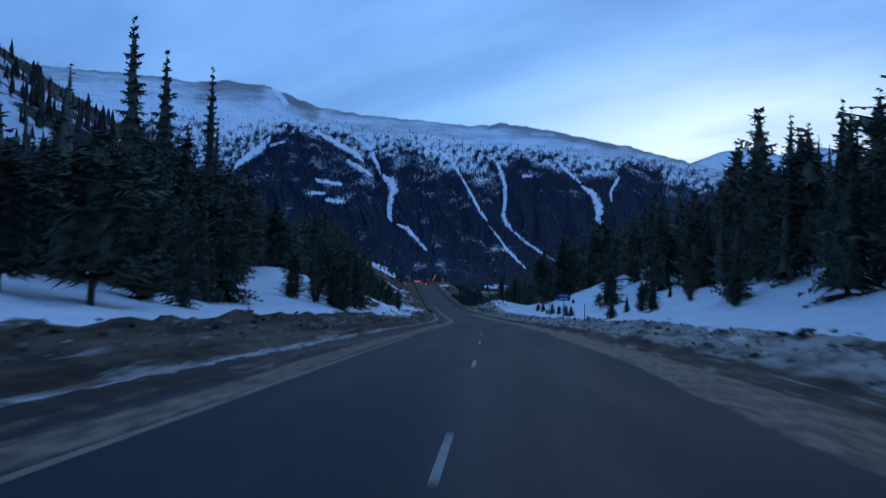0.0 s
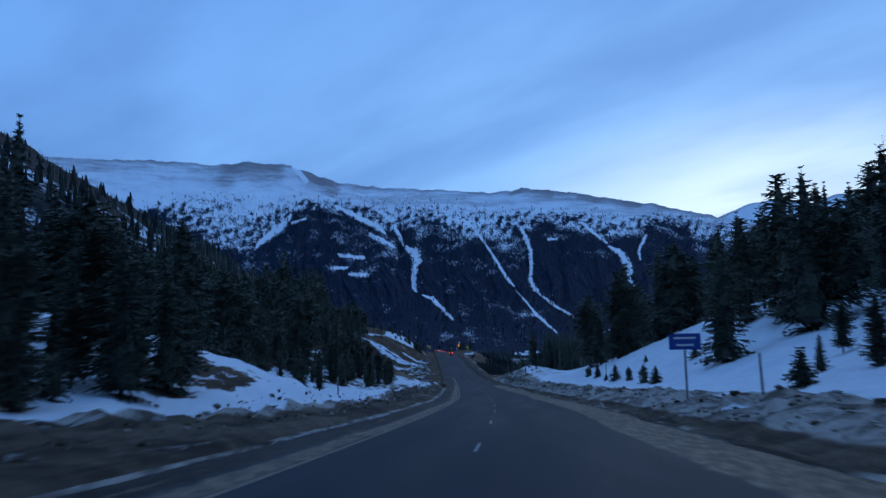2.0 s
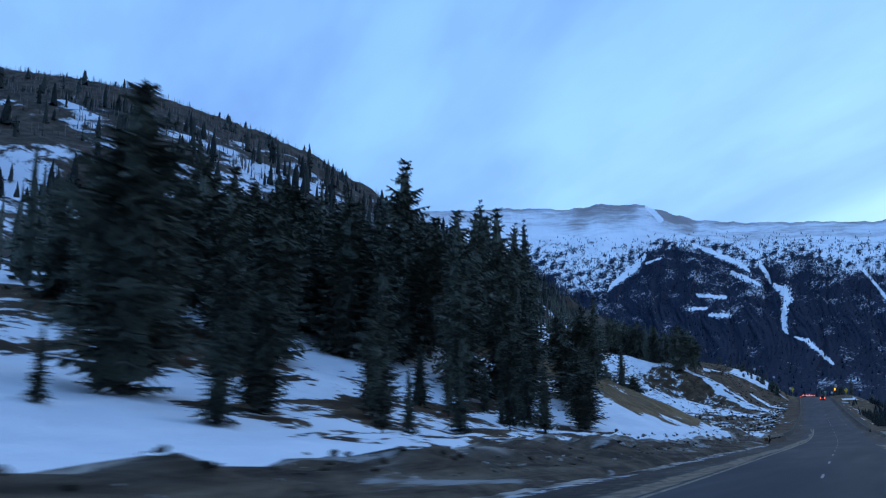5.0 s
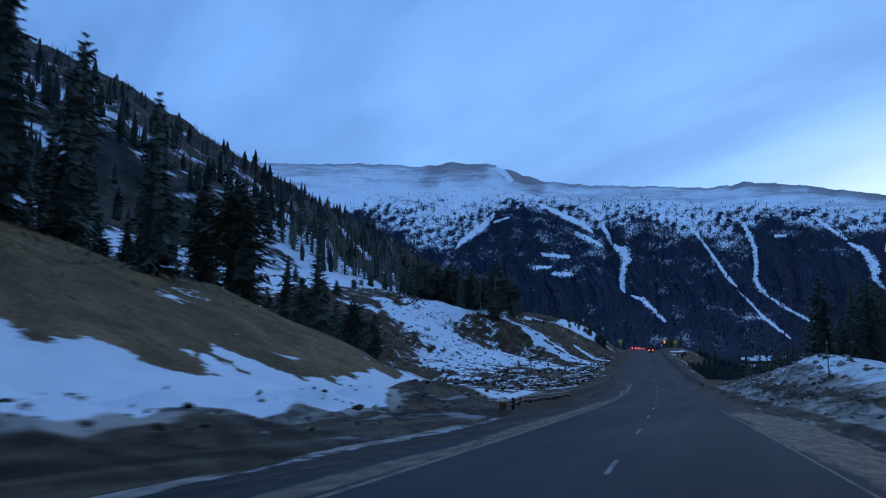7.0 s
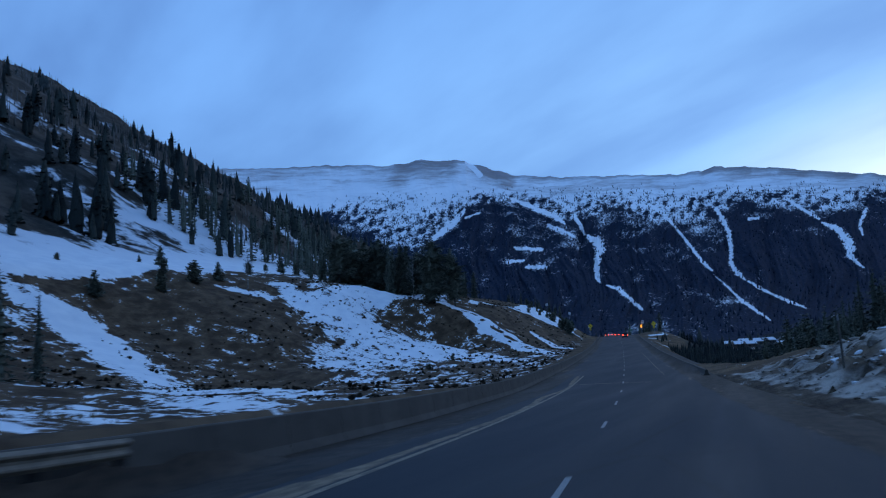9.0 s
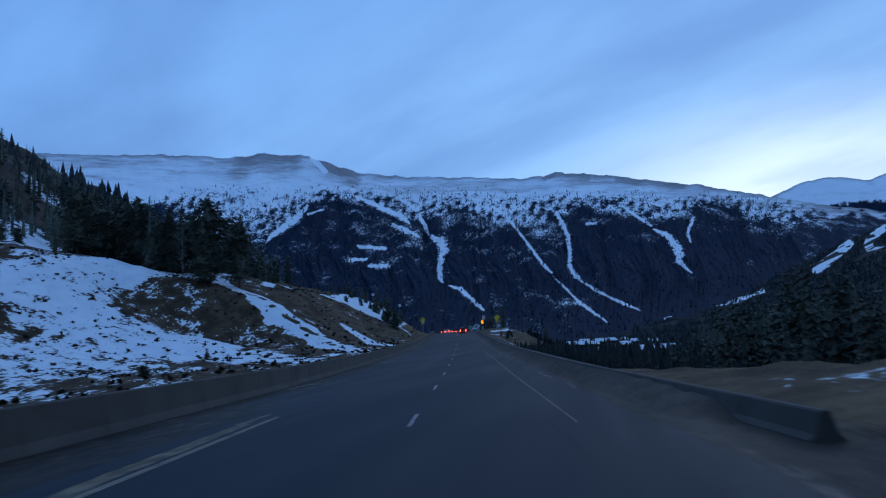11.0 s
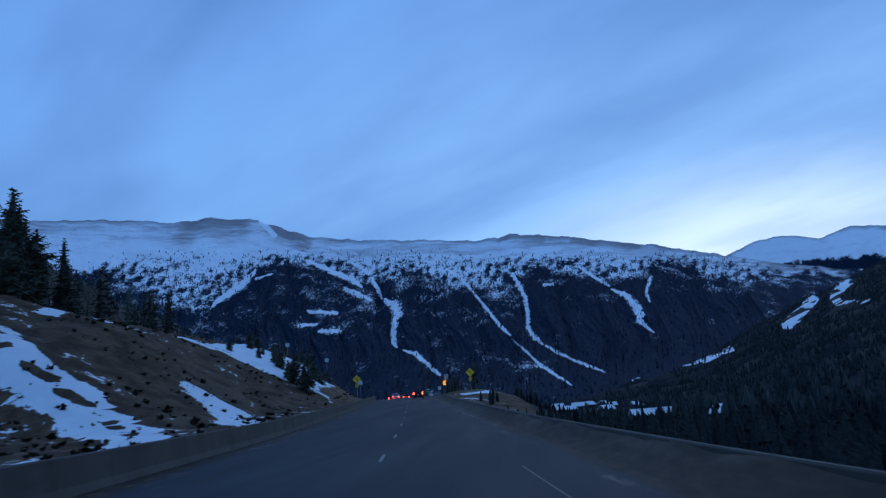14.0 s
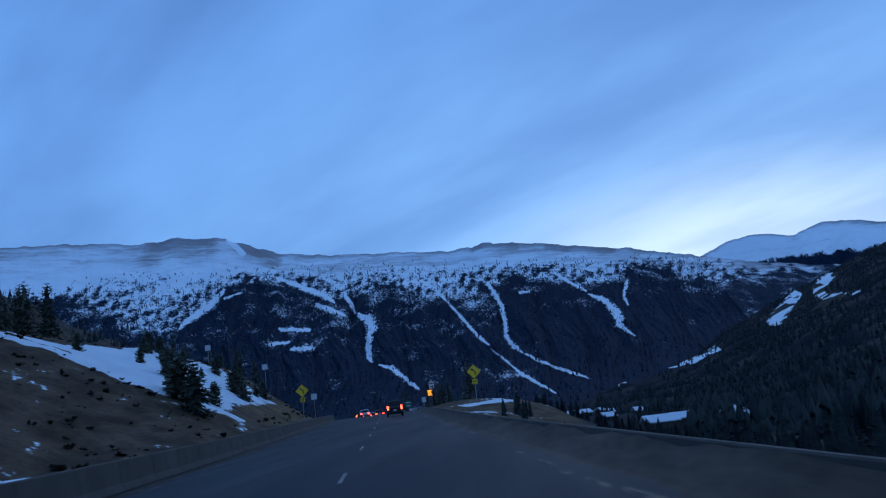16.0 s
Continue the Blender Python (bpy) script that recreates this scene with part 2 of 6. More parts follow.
def mountain_cover():
    """Far slopes: snow, dark forest and wind-blown stones, by the slope's cover values."""
    m = Nodes("alpine_slope")
    c = m.channels("cover")
    speck = m.noise(0.17, 4, 0.70, stretch=(1, 0.35, 0.42))
    crowns = m.noise(0.20, 3, 0.65, stretch=(1, 0.5, 0.32))
    clump = m.noise(0.011, 4, 0.6, stretch=(1, 0.5, 0.6))
    broad = m.noise(0.003, 4)
    n = m.op("ADD", m.op("MULTIPLY", speck, 0.52), m.op("MULTIPLY", clump, 0.48))
    mask = m.ramp(m.op("SUBTRACT", m.op("ADD", n, c[0]), 1.0), -0.06, 0.075)
    # distance haze is put into the forest's colour as a blue tint
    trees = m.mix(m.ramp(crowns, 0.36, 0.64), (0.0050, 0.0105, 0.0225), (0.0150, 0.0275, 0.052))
    frost = m.ramp(m.noise(0.16, 3, 0.6, stretch=(1, 0.4, 0.35)), 0.60, 0.74, 0, 0.16)
    trees = m.mix(frost, trees, (0.20, 0.22, 0.24))
    # third cover value: the nearer slope's darker forest, without the haze tint
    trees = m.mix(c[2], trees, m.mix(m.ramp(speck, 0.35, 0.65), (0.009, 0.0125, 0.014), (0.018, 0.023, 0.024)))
    wind = m.noise(0.010, 5, 0.65, stretch=(0.40, 0.5, 1.5), distort=0.6)
    scour = m.noise(0.030, 5, 0.7, stretch=(0.25, 0.4, 1.6), distort=0.4)
    white = m.mix(m.ramp(broad, 0.35, 0.65), (0.84, 0.85, 0.87), (0.93, 0.93, 0.94))
    white = m.mix(m.ramp(scour, 0.50, 0.74, 0, 0.32), white, (0.38, 0.36, 0.38))
    stone = m.mix(m.ramp(scour, 0.35, 0.65), (0.125, 0.075, 0.062), (0.27, 0.185, 0.165))
    bare = m.ramp(m.op("SUBTRACT", m.op("ADD", m.op("ADD", m.op("MULTIPLY", wind, 0.5), m.op("MULTIPLY", scour, 0.5)), c[1]), 1.0), -0.14, 0.20, 0, 0.80)
    white = m.mix(bare, white, stone)
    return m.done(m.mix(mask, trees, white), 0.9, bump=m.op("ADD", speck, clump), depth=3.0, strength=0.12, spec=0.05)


def needles(name, a, b):
    m = Nodes(name)
    r = m.op("FRACT", m.op("ADD", m.op("MULTIPLY", m.island(), 0.7), m.chance()))
    tuft = m.noise(4.5, 4, 0.7)
    base = m.mix(m.ramp(r, 0.1, 0.9), a, b)
    base = m.mix(m.ramp(tuft, 0.40, 0.60, 0.6, 0.0), base, tuple(c * 0.6 for c in a))
    return m.done(base, 0.8, spec=0.12, bump=tuft, depth=0.25, strength=0.8)


def bark(name, a, b):
    m = Nodes(name)
    n = m.noise(9, 4, stretch=(1, 1, 0.15))
    return m.done(m.mix(m.ramp(n, 0.35, 0.7), a, b), 0.9, bump=n, depth=0.03)


def concrete():
    m = Nodes("stained_concrete")
    m.coord = m.nt.nodes.new("ShaderNodeNewGeometry").outputs["Position"]
    stain, fine = m.noise(0.7, 5, stretch=(1, 1, 0.25)), m.noise(22, 3)
    splash = m.noise(1.6, 4, stretch=(1, 0.3, 1))
    base = m.mix(m.ramp(stain, 0.35, 0.7), (0.058, 0.046, 0.036), (0.080, 0.065, 0.051))
    base = m.mix(m.ramp(splash, 0.45, 0.7, 0, 0.6), base, (0.044, 0.034, 0.026))
    return m.done(base, 0.88, bump=fine, depth=0.006)


def plain(name, color, rough=0.5, metal=0.0, vary=0.25, scale=6.0, emit=None, power=0.0):
    m = Nodes(name)
    n = m.noise(scale, 4)
    dull = tuple(c * (1 - vary) for c in color)
    return m.done(m.mix(m.ramp(n, 0.35, 0.7), dull, color), rough, metal, bump=n, depth=0.002, strength=0.3, emit=emit, power=power)


M_ROAD = road_surface()
M_WHITE_LINE = road_paint("white_road_paint", (0.36, 0.35, 0.33))
M_EDGE_LINE = road_paint("grimy_edge_paint", (0.32, 0.25, 0.175))
M_GROUND, M_MOUNTAIN = ground_cover(), mountain_cover()
M_SPRUCE = needles("spruce_needles", (0.098, 0.106, 0.082), (0.205, 0.210, 0.158))
M_PINE = needles("pine_needles", (0.106, 0.110, 0.082), (0.218, 0.214, 0.156))
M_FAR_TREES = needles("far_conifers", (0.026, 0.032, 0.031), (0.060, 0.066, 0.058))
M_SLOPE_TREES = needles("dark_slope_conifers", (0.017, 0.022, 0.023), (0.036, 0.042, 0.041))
# the blue of these needles is distance haze, put into their colour
M_HAZED_RIDGE_TREES = needles("mountain_conifers", (0.0070, 0.0140, 0.028), (0.0125, 0.0235, 0.044))
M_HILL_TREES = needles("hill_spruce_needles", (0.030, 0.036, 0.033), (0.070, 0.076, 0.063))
M_BARK = bark("conifer_bark", (0.035, 0.028, 0.023), (0.10, 0.08, 0.065))
M_ASPEN = bark("aspen_bark", (0.13, 0.12, 0.11), (0.30, 0.28, 0.25))
M_CONCRETE = concrete()
M_STEEL = plain("galvanised_steel", (0.34, 0.35, 0.36), 0.5, 0.8)
M_WOOD_POST = bark("weathered_post_wood", (0.07, 0.055, 0.045), (0.17, 0.14, 0.11))
M_YELLOW = plain("yellow_sign_sheeting", (1.0, 0.60, 0.02), 0.4, vary=0.05)
M_BLACK = plain("black_sign_paint", (0.02, 0.02, 0.02), 0.5)
M_BLUE = plain("blue_sign_sheeting", (0.012, 0.055, 0.30), 0.4, vary=0.15)
M_GREEN = plain("green_sign_sheeting", (0.01, 0.16, 0.09), 0.4, vary=0.15)
M_SIGN_WHITE = plain("white_sign_sheeting", (0.7, 0.7, 0.7), 0.4, vary=0.1)
M_CAR_BLACK = plain("black_car_paint", (0.012, 0.012, 0.014), 0.22, vary=0.1)
M_CAR_SILVER = plain("silver_car_paint", (0.42, 0.43, 0.45), 0.28, 0.5, vary=0.1)
M_CAR_RED = plain("dark_red_car_paint", (0.14, 0.02, 0.02), 0.3, vary=0.1)
M_GLASS = plain("dark_car_glass", (0.015, 0.017, 0.02), 0.08, vary=0.0)
M_TYRE = plain("tyre_rubber", (0.02, 0.02, 0.02), 0.85)
M_RIM = plain("wheel_rim", (0.25, 0.25, 0.26), 0.35, 0.8)
M_TAIL = plain("lit_red_tail_lamp", (0.5, 0.01, 0.01), 0.3, emit=(1.0, 0.045, 0.02), power=14.0)
M_AMBER = plain("lit_amber_panel", (0.9, 0.4, 0.03), 0.4, emit=(1.0, 0.36, 0.03), power=1.4)
M_PLATE = plain("pale_plate", (0.5, 0.5, 0.5), 0.5)
M_ROOF_SNOW = plain("roof_snow", (0.80, 0.81, 0.84), 0.85, vary=0.1, scale=1.0)
M_HOUSE = plain("brown_house_siding", (0.10, 0.07, 0.055), 0.8)
M_HOUSE_WIN = plain("dark_window_pane", (0.03, 0.035, 0.04), 0.15)


# ---- helpers for parts ----
def part(name, bm, material, parent=None, label="", smooth=False):
    me = bpy.data.meshes.new(name)
    bm.to_mesh(me)
    bm.free()
    me.materials.append(material)
    if smooth:
        me.shade_smooth()
    ob = new(name, me)
    ob.parent = parent
    return tagged(ob, label)


def thing(name, m, label, category, group=""):
    ob = new(name)
    ob.empty_display_size = 0.3
    ob.matrix_basis = m
    return tagged(ob, label, category, group)


def box(bm, cx, cy, cz, sx, sy, sz, bevel=0.0, turn=None):
    made = bmesh.ops.create_cube(bm, size=1)
    vs = made["verts"]
    bmesh.ops.scale(bm, vec=(sx, sy, sz), verts=vs)
    if bevel:
        es = list({e for v in vs for e in v.link_edges})
        vs = list({v for f in bmesh.ops.bevel(bm, geom=es, offset=bevel, segments=2, affect="EDGES", profile=0.5)["faces"] for v in f.verts} | {v for v in vs if v.is_valid})
    if turn is not None:
        bmesh.ops.transform(bm, matrix=turn, verts=vs)
    bmesh.ops.translate(bm, vec=(cx, cy, cz), verts=vs)
    return vs


def rod(bm, a, b, r0, r1, sides=8):
    a, b = Vector(a), Vector(b)
    q = (b - a).to_track_quat("Z", "Y")
    rings = []
    for p, r in ((a, r0), (b, r1)):
        rings.append([bm.verts.new(p + q @ Vector((r * math.cos(k * math.tau / sides), r * math.sin(k * math.tau / sides), 0))) for k in range(sides)])
    for k in range(sides):
        j = (k + 1) % sides
        bm.faces.new((rings[0][k], rings[0][j], rings[1][j], rings[1][k]))
    bm.faces.new(rings[1])
    bm.faces.new(rings[0][::-1])


def sweep(bm, outline, stations):
    """An outline in the cross plane (x, z) carried along stations of (x, y, z); closed ends."""
    rings = [[bm.verts.new((x + px, y, z + pz)) for px, pz in outline] for x, y, z in stations]
    n = len(outline)
    for a, b in zip(rings, rings[1:]):
        for k in range(n):
            j = (k + 1) % n
            bm.faces.new((a[k], a[j], b[j], b[k]))
    bm.faces.new(rings[0][::-1])
    bm.faces.new(rings[-1])
    bmesh.ops.recalc_face_normals(bm, faces=bm.faces)


# ---- the plan: the road's dashed line, its height, and the land beside it ----
ROAD_Y = np.array([-160, -80, 0, 29, 59, 88, 117, 156, 176, 205, 235, 264, 293, 322, 366, 396, 425, 454, 468, 520, 568, 610, 640, 700, 800, 1000])
ROAD_X = np.array([-0.5, -0.5, -0.5, -0.65, -1.1, -1.55, -2.4, -4.55, -6.1, -8.55, -11.05, -13.6, -16.35, -19.3, -24.25, -27.7, -31.15, -34.5, -36.15, -42.6, -48.5, -54.2, -59.5, -74, -108, -190])
ROAD_Z = np.array([3.6, 1.8, 0.0, -0.68, -1.57, -2.58, -3.55, -4.9, -5.4, -6.06, -6.75, -7.38, -7.85, -7.95, -7.22, -6.5, -5.77, -4.87, -4.36, -2.3, -0.2, 1.45, 2.1, 1.2, -2.5, -6])
_y = np.arange(-160, 1000.5, 1.0)
_k = np.hanning(31) / np.hanning(31).sum()


def _smooth(v):
    d = np.interp(_y, ROAD_Y, v)
    p = np.r_[2 * d[0] - d[15:0:-1], d, 2 * d[-1] - d[-2:-17:-1]]
    return np.convolve(p, _k, "valid")


_sx, _sz = _smooth(ROAD_X), _smooth(ROAD_Z)


def road_x(y):
    return np.interp(y, _y, _sx)


def road_z(y):
    return np.interp(y, _y, _sz)


# heights over the road, by the way along it and the distance out from its dashed line
LEFT_W = np.array([0, 6.2, 7.6, 8.2, 10, 12, 18, 25, 35, 50, 60, 70, 84, 100, 110, 150, 240])
LEFT = {
    -160: (0, -0.05, 0.22, 0.34, 0.7, 0.6, 1.3, 3.2, 5, 8, 10, 12, 16, 20.92, 24, 40, 70),
    60: (0, -0.05, 0.22, 0.34, 0.7, 0.6, 1.1, 2.1, 3.6, 6, 7.5, 9, 13, 17.31, 20, 34, 64),
    86: (0, -0.05, 0.22, 0.34, 0.7, 0.8, 2.2, 4, 5.2, 7, 8, 9, 12, 15.69, 18, 30, 60),
    107: (0, -0.05, 0.22, 0.35, 0.8, 2, 4.3, 5.8, 6.2, 7, 8, 9, 12, 15.69, 18, 30, 60),
    124: (0, -0.05, 0.22, 0.34, 0.7, 0.7, 1.5, 2.8, 4.4, 6.5, 7.75, 9, 12, 15.69, 18, 30, 60),
    160: (0, -0.05, 0.22, 0.34, 0.7, 0.6, 1.2, 2.5, 4.4, 7, 8.5, 10, 13, 16.08, 18, 30, 60),
    195: (0, -0.05, 0.22, 0.37, 1, 0.9, 1.5, 3.4, 6.5, 11, 12.5, 14, 16, 18.46, 20, 32, 62),
    232: (0, -0.05, 0.22, 0.37, 1, 1, 3.8, 7.2, 11.2, 15.4, 16.7, 18, 20, 21.85, 23, 34, 64),
    248: (0, -0.05, 0.22, 0.42, 1.5, 1.4, 4.2, 7, 9.6, 12, 13, 14, 16, 19.08, 21, 33, 65),
    262: (0, -0.05, 0, 0.5, 0.75, 0.7, 2.5, 4.4, 7.3, 9.2, 10.1, 11, 13, 17.31, 20, 33, 66),
    276: (0, -0.05, 0, 0.95, 0.85, 0.3, 0.9, 1.9, 4, 6, 7.5, 9, 13, 17.92, 21, 33, 68),
    300: (0, -0.05, 0, 0.95, 0.6, 0, -0.2, 0.1, 0.8, 3.2, 5.6, 8, 14, 18.92, 22, 34, 70),
    322: (0, -0.05, 0, 0.5, 0.25, -0.2, -0.6, -0.45, 0.1, 1.6, 3.4, 5.5, 11, 18.46, 21.25, 35, 71),
    340: (0, -0.05, -0.01, -0.02, -0.2, -0.4, -1, -1, -0.6, 0, 1.2, 3, 8, 18, 20.5, 36, 72),
    385: (0, -0.05, -0.01, -0.03, -0.3, -0.6, -1.4, -2, -2, -1.8, -0.8, 2, 9, 21, 23, 38, 75),
    425: (0, -0.05, -0.01, -0.03, -0.3, -0.5, -1, -1, -0.6, 0.6, 3.6, 9, 17, 24, 25.5, 40, 78),
    470: (0, -0.05, -0.01, -0.02, -0.2, -0.3, -0.2, 0, 1.2, 4, 10.5, 18.6, 22.5, 26, 27, 40, 80),
    487: (0, -0.05, -0.01, -0.01, -0.1, -0.1, 0.2, 2.6, 8.6, 14, 16.8, 19.6, 23, 26, 27, 40, 80),
    510: (0, -0.05, -0.01, 0, 0, 0, 0.1, 4.3, 12.3, 16.7, 17.6, 18.5, 22, 25.5, 27, 38, 80),
    560: (0, -0.05, -0.01, 0.02, 0.2, 0.6, 4.6, 8.2, 12.4, 16.5, 17, 17.5, 20.5, 24, 25.5, 32, 76),
    625: (0, -0.05, -0.01, 0.02, 0.2, 0.8, 5, 10.5, 14.5, 17.5, 18.25, 19, 20, 21.23, 22, 30, 70),
    720: (0, -0.05, -0.01, 0.02, 0.2, 0.8, 3, 6, 9, 12, 13.5, 15, 17, 19.46, 21, 30, 66),
    1000: (0, 0, 0, 0.02, 0.2, 0.8, 3, 6, 9, 12, 13.5, 15, 17, 19.46, 21, 28, 50),
}
RIGHT_W = np.array([0, 7.2, 9, 11.5, 14, 17, 20, 25, 32, 45, 70, 120, 250])
RIGHT = {
    -160: (0, -.05, .5, .8, .6, .8, 1.2, 2, 3.6, 7, 11, 16, 22), 60: (0, -.05, .5, .8, .8, 1.2, 1.9, 3.2, 5.2, 8.5, 12.5, 17, 23),
    98: (0, -.05, .5, .8, .9, 1.6, 2.7, 4.7, 7, 11, 15, 19, 25),
    128: (0, -.05, .5, .8, .8, 1.4, 2.2, 3.7, 6.2, 10.5, 15, 19, 25), 181: (0, -.05, .5, .8, 1, 2, 3.6, 6.4, 9.8, 13, 16, 20, 26),
    235: (0, -.05, .4, .8, 1, 1.8, 2.8, 4.4, 6.5, 9, 11, 12, 14), 280: (0, -.05, .4, .9, 1.6, 2.4, 2.6, 2.6, 3, 3, 3, 2, 2),
    308: (0, -.05, .4, 1.3, 3.0, 4.3, 4.0, 2.8, 2, 0, -3, -6, -8), 335: (0, -.05, .3, .9, 1.6, 2.2, 2.3, 2, 1.4, 0, -3, -7, -10),
    355: (0, -.05, .1, .2, .2, .0, -.4, -1.2, -2.4, -4.5, -8, -12, -14), 385: (0, -.05, -.6, -1.8, -3.2, -5, -6.6, -8.4, -10, -12, -13, -14, -15), 520: (0, -.05, -.6, -1.8, -3.2, -5, -6.8, -9, -11, -13, -15, -17, -17),
    580: (0, -.05, .1, .3, .4, .3, -.7, -3.4, -7, -10, -14, -17, -17), 640: (0, -.05, .1, .5, .8, 1, .3, -1.8, -5.5, -9.5, -13, -15, -14), 1000: (0, 0, .1, .5, .8, .8, 0, -1, -2, -4, -5, -6, -6),
}


def _table(rows, ws):
    ys = np.array(sorted(rows), float)
    return ys, np.array([rows[k] for k in sorted(rows)], float), ws


_TL, _TR = _table(LEFT, LEFT_W), _table(RIGHT, RIGHT_W)


def _look_up(table, y, w):
    ys, rows, ws = table
    y = np.clip(y, ys[0], ys[-1])
    i = np.clip(np.searchsorted(ys, y, "right") - 1, 0, len(ys) - 2)
    f = (y - ys[i]) / (ys[i + 1] - ys[i])
    f = f * f * (3 - 2 * f)
    w = np.clip(w, 0, ws[-1])
    j = np.clip(np.searchsorted(ws, w, "right") - 1, 0, len(ws) - 2)
    g = (w - ws[j]) / (ws[j + 1] - ws[j])
    return (rows[i, j] * (1 - g) + rows[i, j + 1] * g) * (1 - f) + (rows[i + 1, j] * (1 - g) + rows[i + 1, j + 1] * g) * f


def waves(x, y, size, seed=0, octaves=4):
    """Smooth random relief, about -1 to 1, at a size in metres."""
    rng = np.random.RandomState(seed)
    total, amp = 0.0 * x, 0.5
    for _ in range(octaves):
        for _ in range(4):
            a, p = rng.uniform(0, math.tau), rng.uniform(0, math.tau)
            k = math.tau / (size * rng.uniform(0.7, 1.4))
            total = total + amp * 0.5 * np.sin(k * (x * math.cos(a) + y * math.sin(a)) + p + 1.3 * np.sin(k * 0.6 * (x * math.sin(a) - y * math.cos(a)) + p * 2))
        size, amp = size / 2.1, amp * 0.55
    return total


# the wooded hill on the left, and the forested slope over the village on the right
HILL_AZ = np.array([-100, -75, -54, -50, -43, -38.5, -35, -32, -30, -26.5, -22, -17, -12, -8])
HILL_EL = np.array([16.4, 19.4, 20.0, 19.6, 17.8, 16.3, 14.1, 12.6, 11.4, 9.7, 7.3, 4.8, 2.0, -1])
SLOPE_AZ = np.array([2, 4.5, 8, 11.5, 14, 17, 19.5, 22, 25, 35, 50, 80, 110])
SLOPE_EL = np.array([0.7, 1.65, 2.25, 3.1, 4.2, 5.4, 6.5, 7.2, 8.1, 9.5, 11, 12, 12])


def hill_height(x, y):
    dx, dy = x + 5.0, y - 176.0
    r, az = np.hypot(dx, dy), np.degrees(np.arctan2(dx, dy))
    az = np.where(az > 100, -100, az)
    top = np.tan(np.radians(np.interp(az, HILL_AZ, HILL_EL) - 0.3)) * 1500
    q = np.clip(r / 1500, 0, 1.6)
    g = np.interp(q, [0, 0.10, 0.15, 0.207, 0.227, 0.29, 0.5, 1.0, 1.6], [0, 0.015, 0.078, 0.125, 0.175, 0.27, 0.50, 1.0, 0.9])
    return np.where(dx < 0, top * g - 5 + waves(x, y, 160, 5) * 9 * np.clip(q * 3 - 0.4, 0, 1), -60)


def slope_height(x, y):
    dx, dy = x + 13.0, y - 264.0
    r, az = np.hypot(dx, dy), np.degrees(np.arctan2(dx, dy))
    top = np.tan(np.radians(np.interp(az, SLOPE_AZ, SLOPE_EL))) * 2300
    q = np.clip((r - 420) / (2300 - 420), 0, 1.2)
    g = np.where(q < 1, q ** 1.15, 1 - (q - 1) * 0.6)
    return np.where((dx > 0) & (az < 112), -24 + (top + 24) * g + waves(x, y, 240, 8) * 10 * np.clip(q * 4, 0, 1), -60)


def near_height(x, y):
    yc = np.clip(y, -160, 1000)
    v = x - road_x(yc)
    h = np.where(v < 0, _look_up(_TL, yc, -v), _look_up(_TR, yc, v))
    fade = np.clip((y - 650) / 300, 0, 1)
    return road_z(yc) * (1 - fade) + fade * -4 + h


def land(x, y):
    """The height of the ground at a place."""
    x, y = np.asarray(x, float), np.asarray(y, float)
    v = x - road_x(np.clip(y, -160, 1000))
    off = np.clip((np.abs(v) - 8.0) / 8, 0, 1)
    rough = waves(x, y, 26, 2) * 0.55 * off * np.clip((np.abs(v) - 12) / 30, 0, 1) + waves(x, y, 4.5, 3) * 0.16 * np.clip((np.abs(v) - 8.0) / 2, 0, 1)
    berm = np.clip(1 - np.abs(np.abs(v) - 10.8) / 3.2, 0, 1)
    ploughed = np.where(v < 0, np.clip((272 - y) / 12, 0, 1), np.clip((335 - y) / 12, 0, 1))
    rough = rough + berm * ploughed * (waves(x, y, 5.5, 4) * 0.45 + waves(x, y, 1.6, 6, 2) * 0.16)
    low = near_height(x, y)
    blend = np.clip((np.abs(v) - 95) / 60, 0, 1)
    high = np.maximum(hill_height(x, y), slope_height(x, y))
    far = np.maximum(low, high)
    shelf = 7.0 * np.exp(-((x - 14) / 62) ** 2 - ((y - 1030) / 95) ** 2)
    return np.where(high > low, low * (1 - blend) + far * blend, low) + rough + shelf


# ---- the ground sheet ----
def grid_mesh(name, X, Y, Z, cover, material):
    rows, cols = X.shape
    me = bpy.data.meshes.new(name)
    idx = np.arange(rows * cols).reshape(rows, cols)
    quads = np.stack([idx[:-1, :-1], idx[:-1, 1:], idx[1:, 1:], idx[1:, :-1]], -1).reshape(-1, 4)
    me.vertices.add(rows * cols)
    me.vertices.foreach_set("co", np.stack([X, Y, Z], -1).astype(np.float32).ravel())
    me.loops.add(quads.size)
    me.loops.foreach_set("vertex_index", quads.astype(np.int32).ravel())
    me.polygons.add(len(quads))
    me.polygons.foreach_set("loop_start", np.arange(0, quads.size, 4, dtype=np.int32))
    me.update(calc_edges=True)
    at = me.color_attributes.new("cover", "FLOAT_COLOR", "POINT")
    at.data.foreach_set("color", np.concatenate([cover, np.zeros((*X.shape, 4 - cover.shape[-1]))], -1).astype(np.float32).ravel())
    me.shade_smooth()
    me.materials.append(material)
    return new(name, me)


def spread(*runs):
    return np.concatenate([np.arange(a, b, s) for a, b, s in runs])


def band(v, a, b, soft):
    return np.clip((v - a) / soft + 0.5, 0, 1) * np.clip((b - v) / soft + 0.5, 0, 1)


def line_distance(A, E, line):
    best = np.full(A.shape, 99.0)
    for (a0, e0), (a1, e1) in zip(line, line[1:]):
        da, de = a1 - a0, e1 - e0
        f = np.clip(((A - a0) * da + (E - e0) * de) / (da * da + de * de), 0, 1)
        best = np.minimum(best, np.hypot(A - a0 - f * da, E - e0 - f * de))
    return best


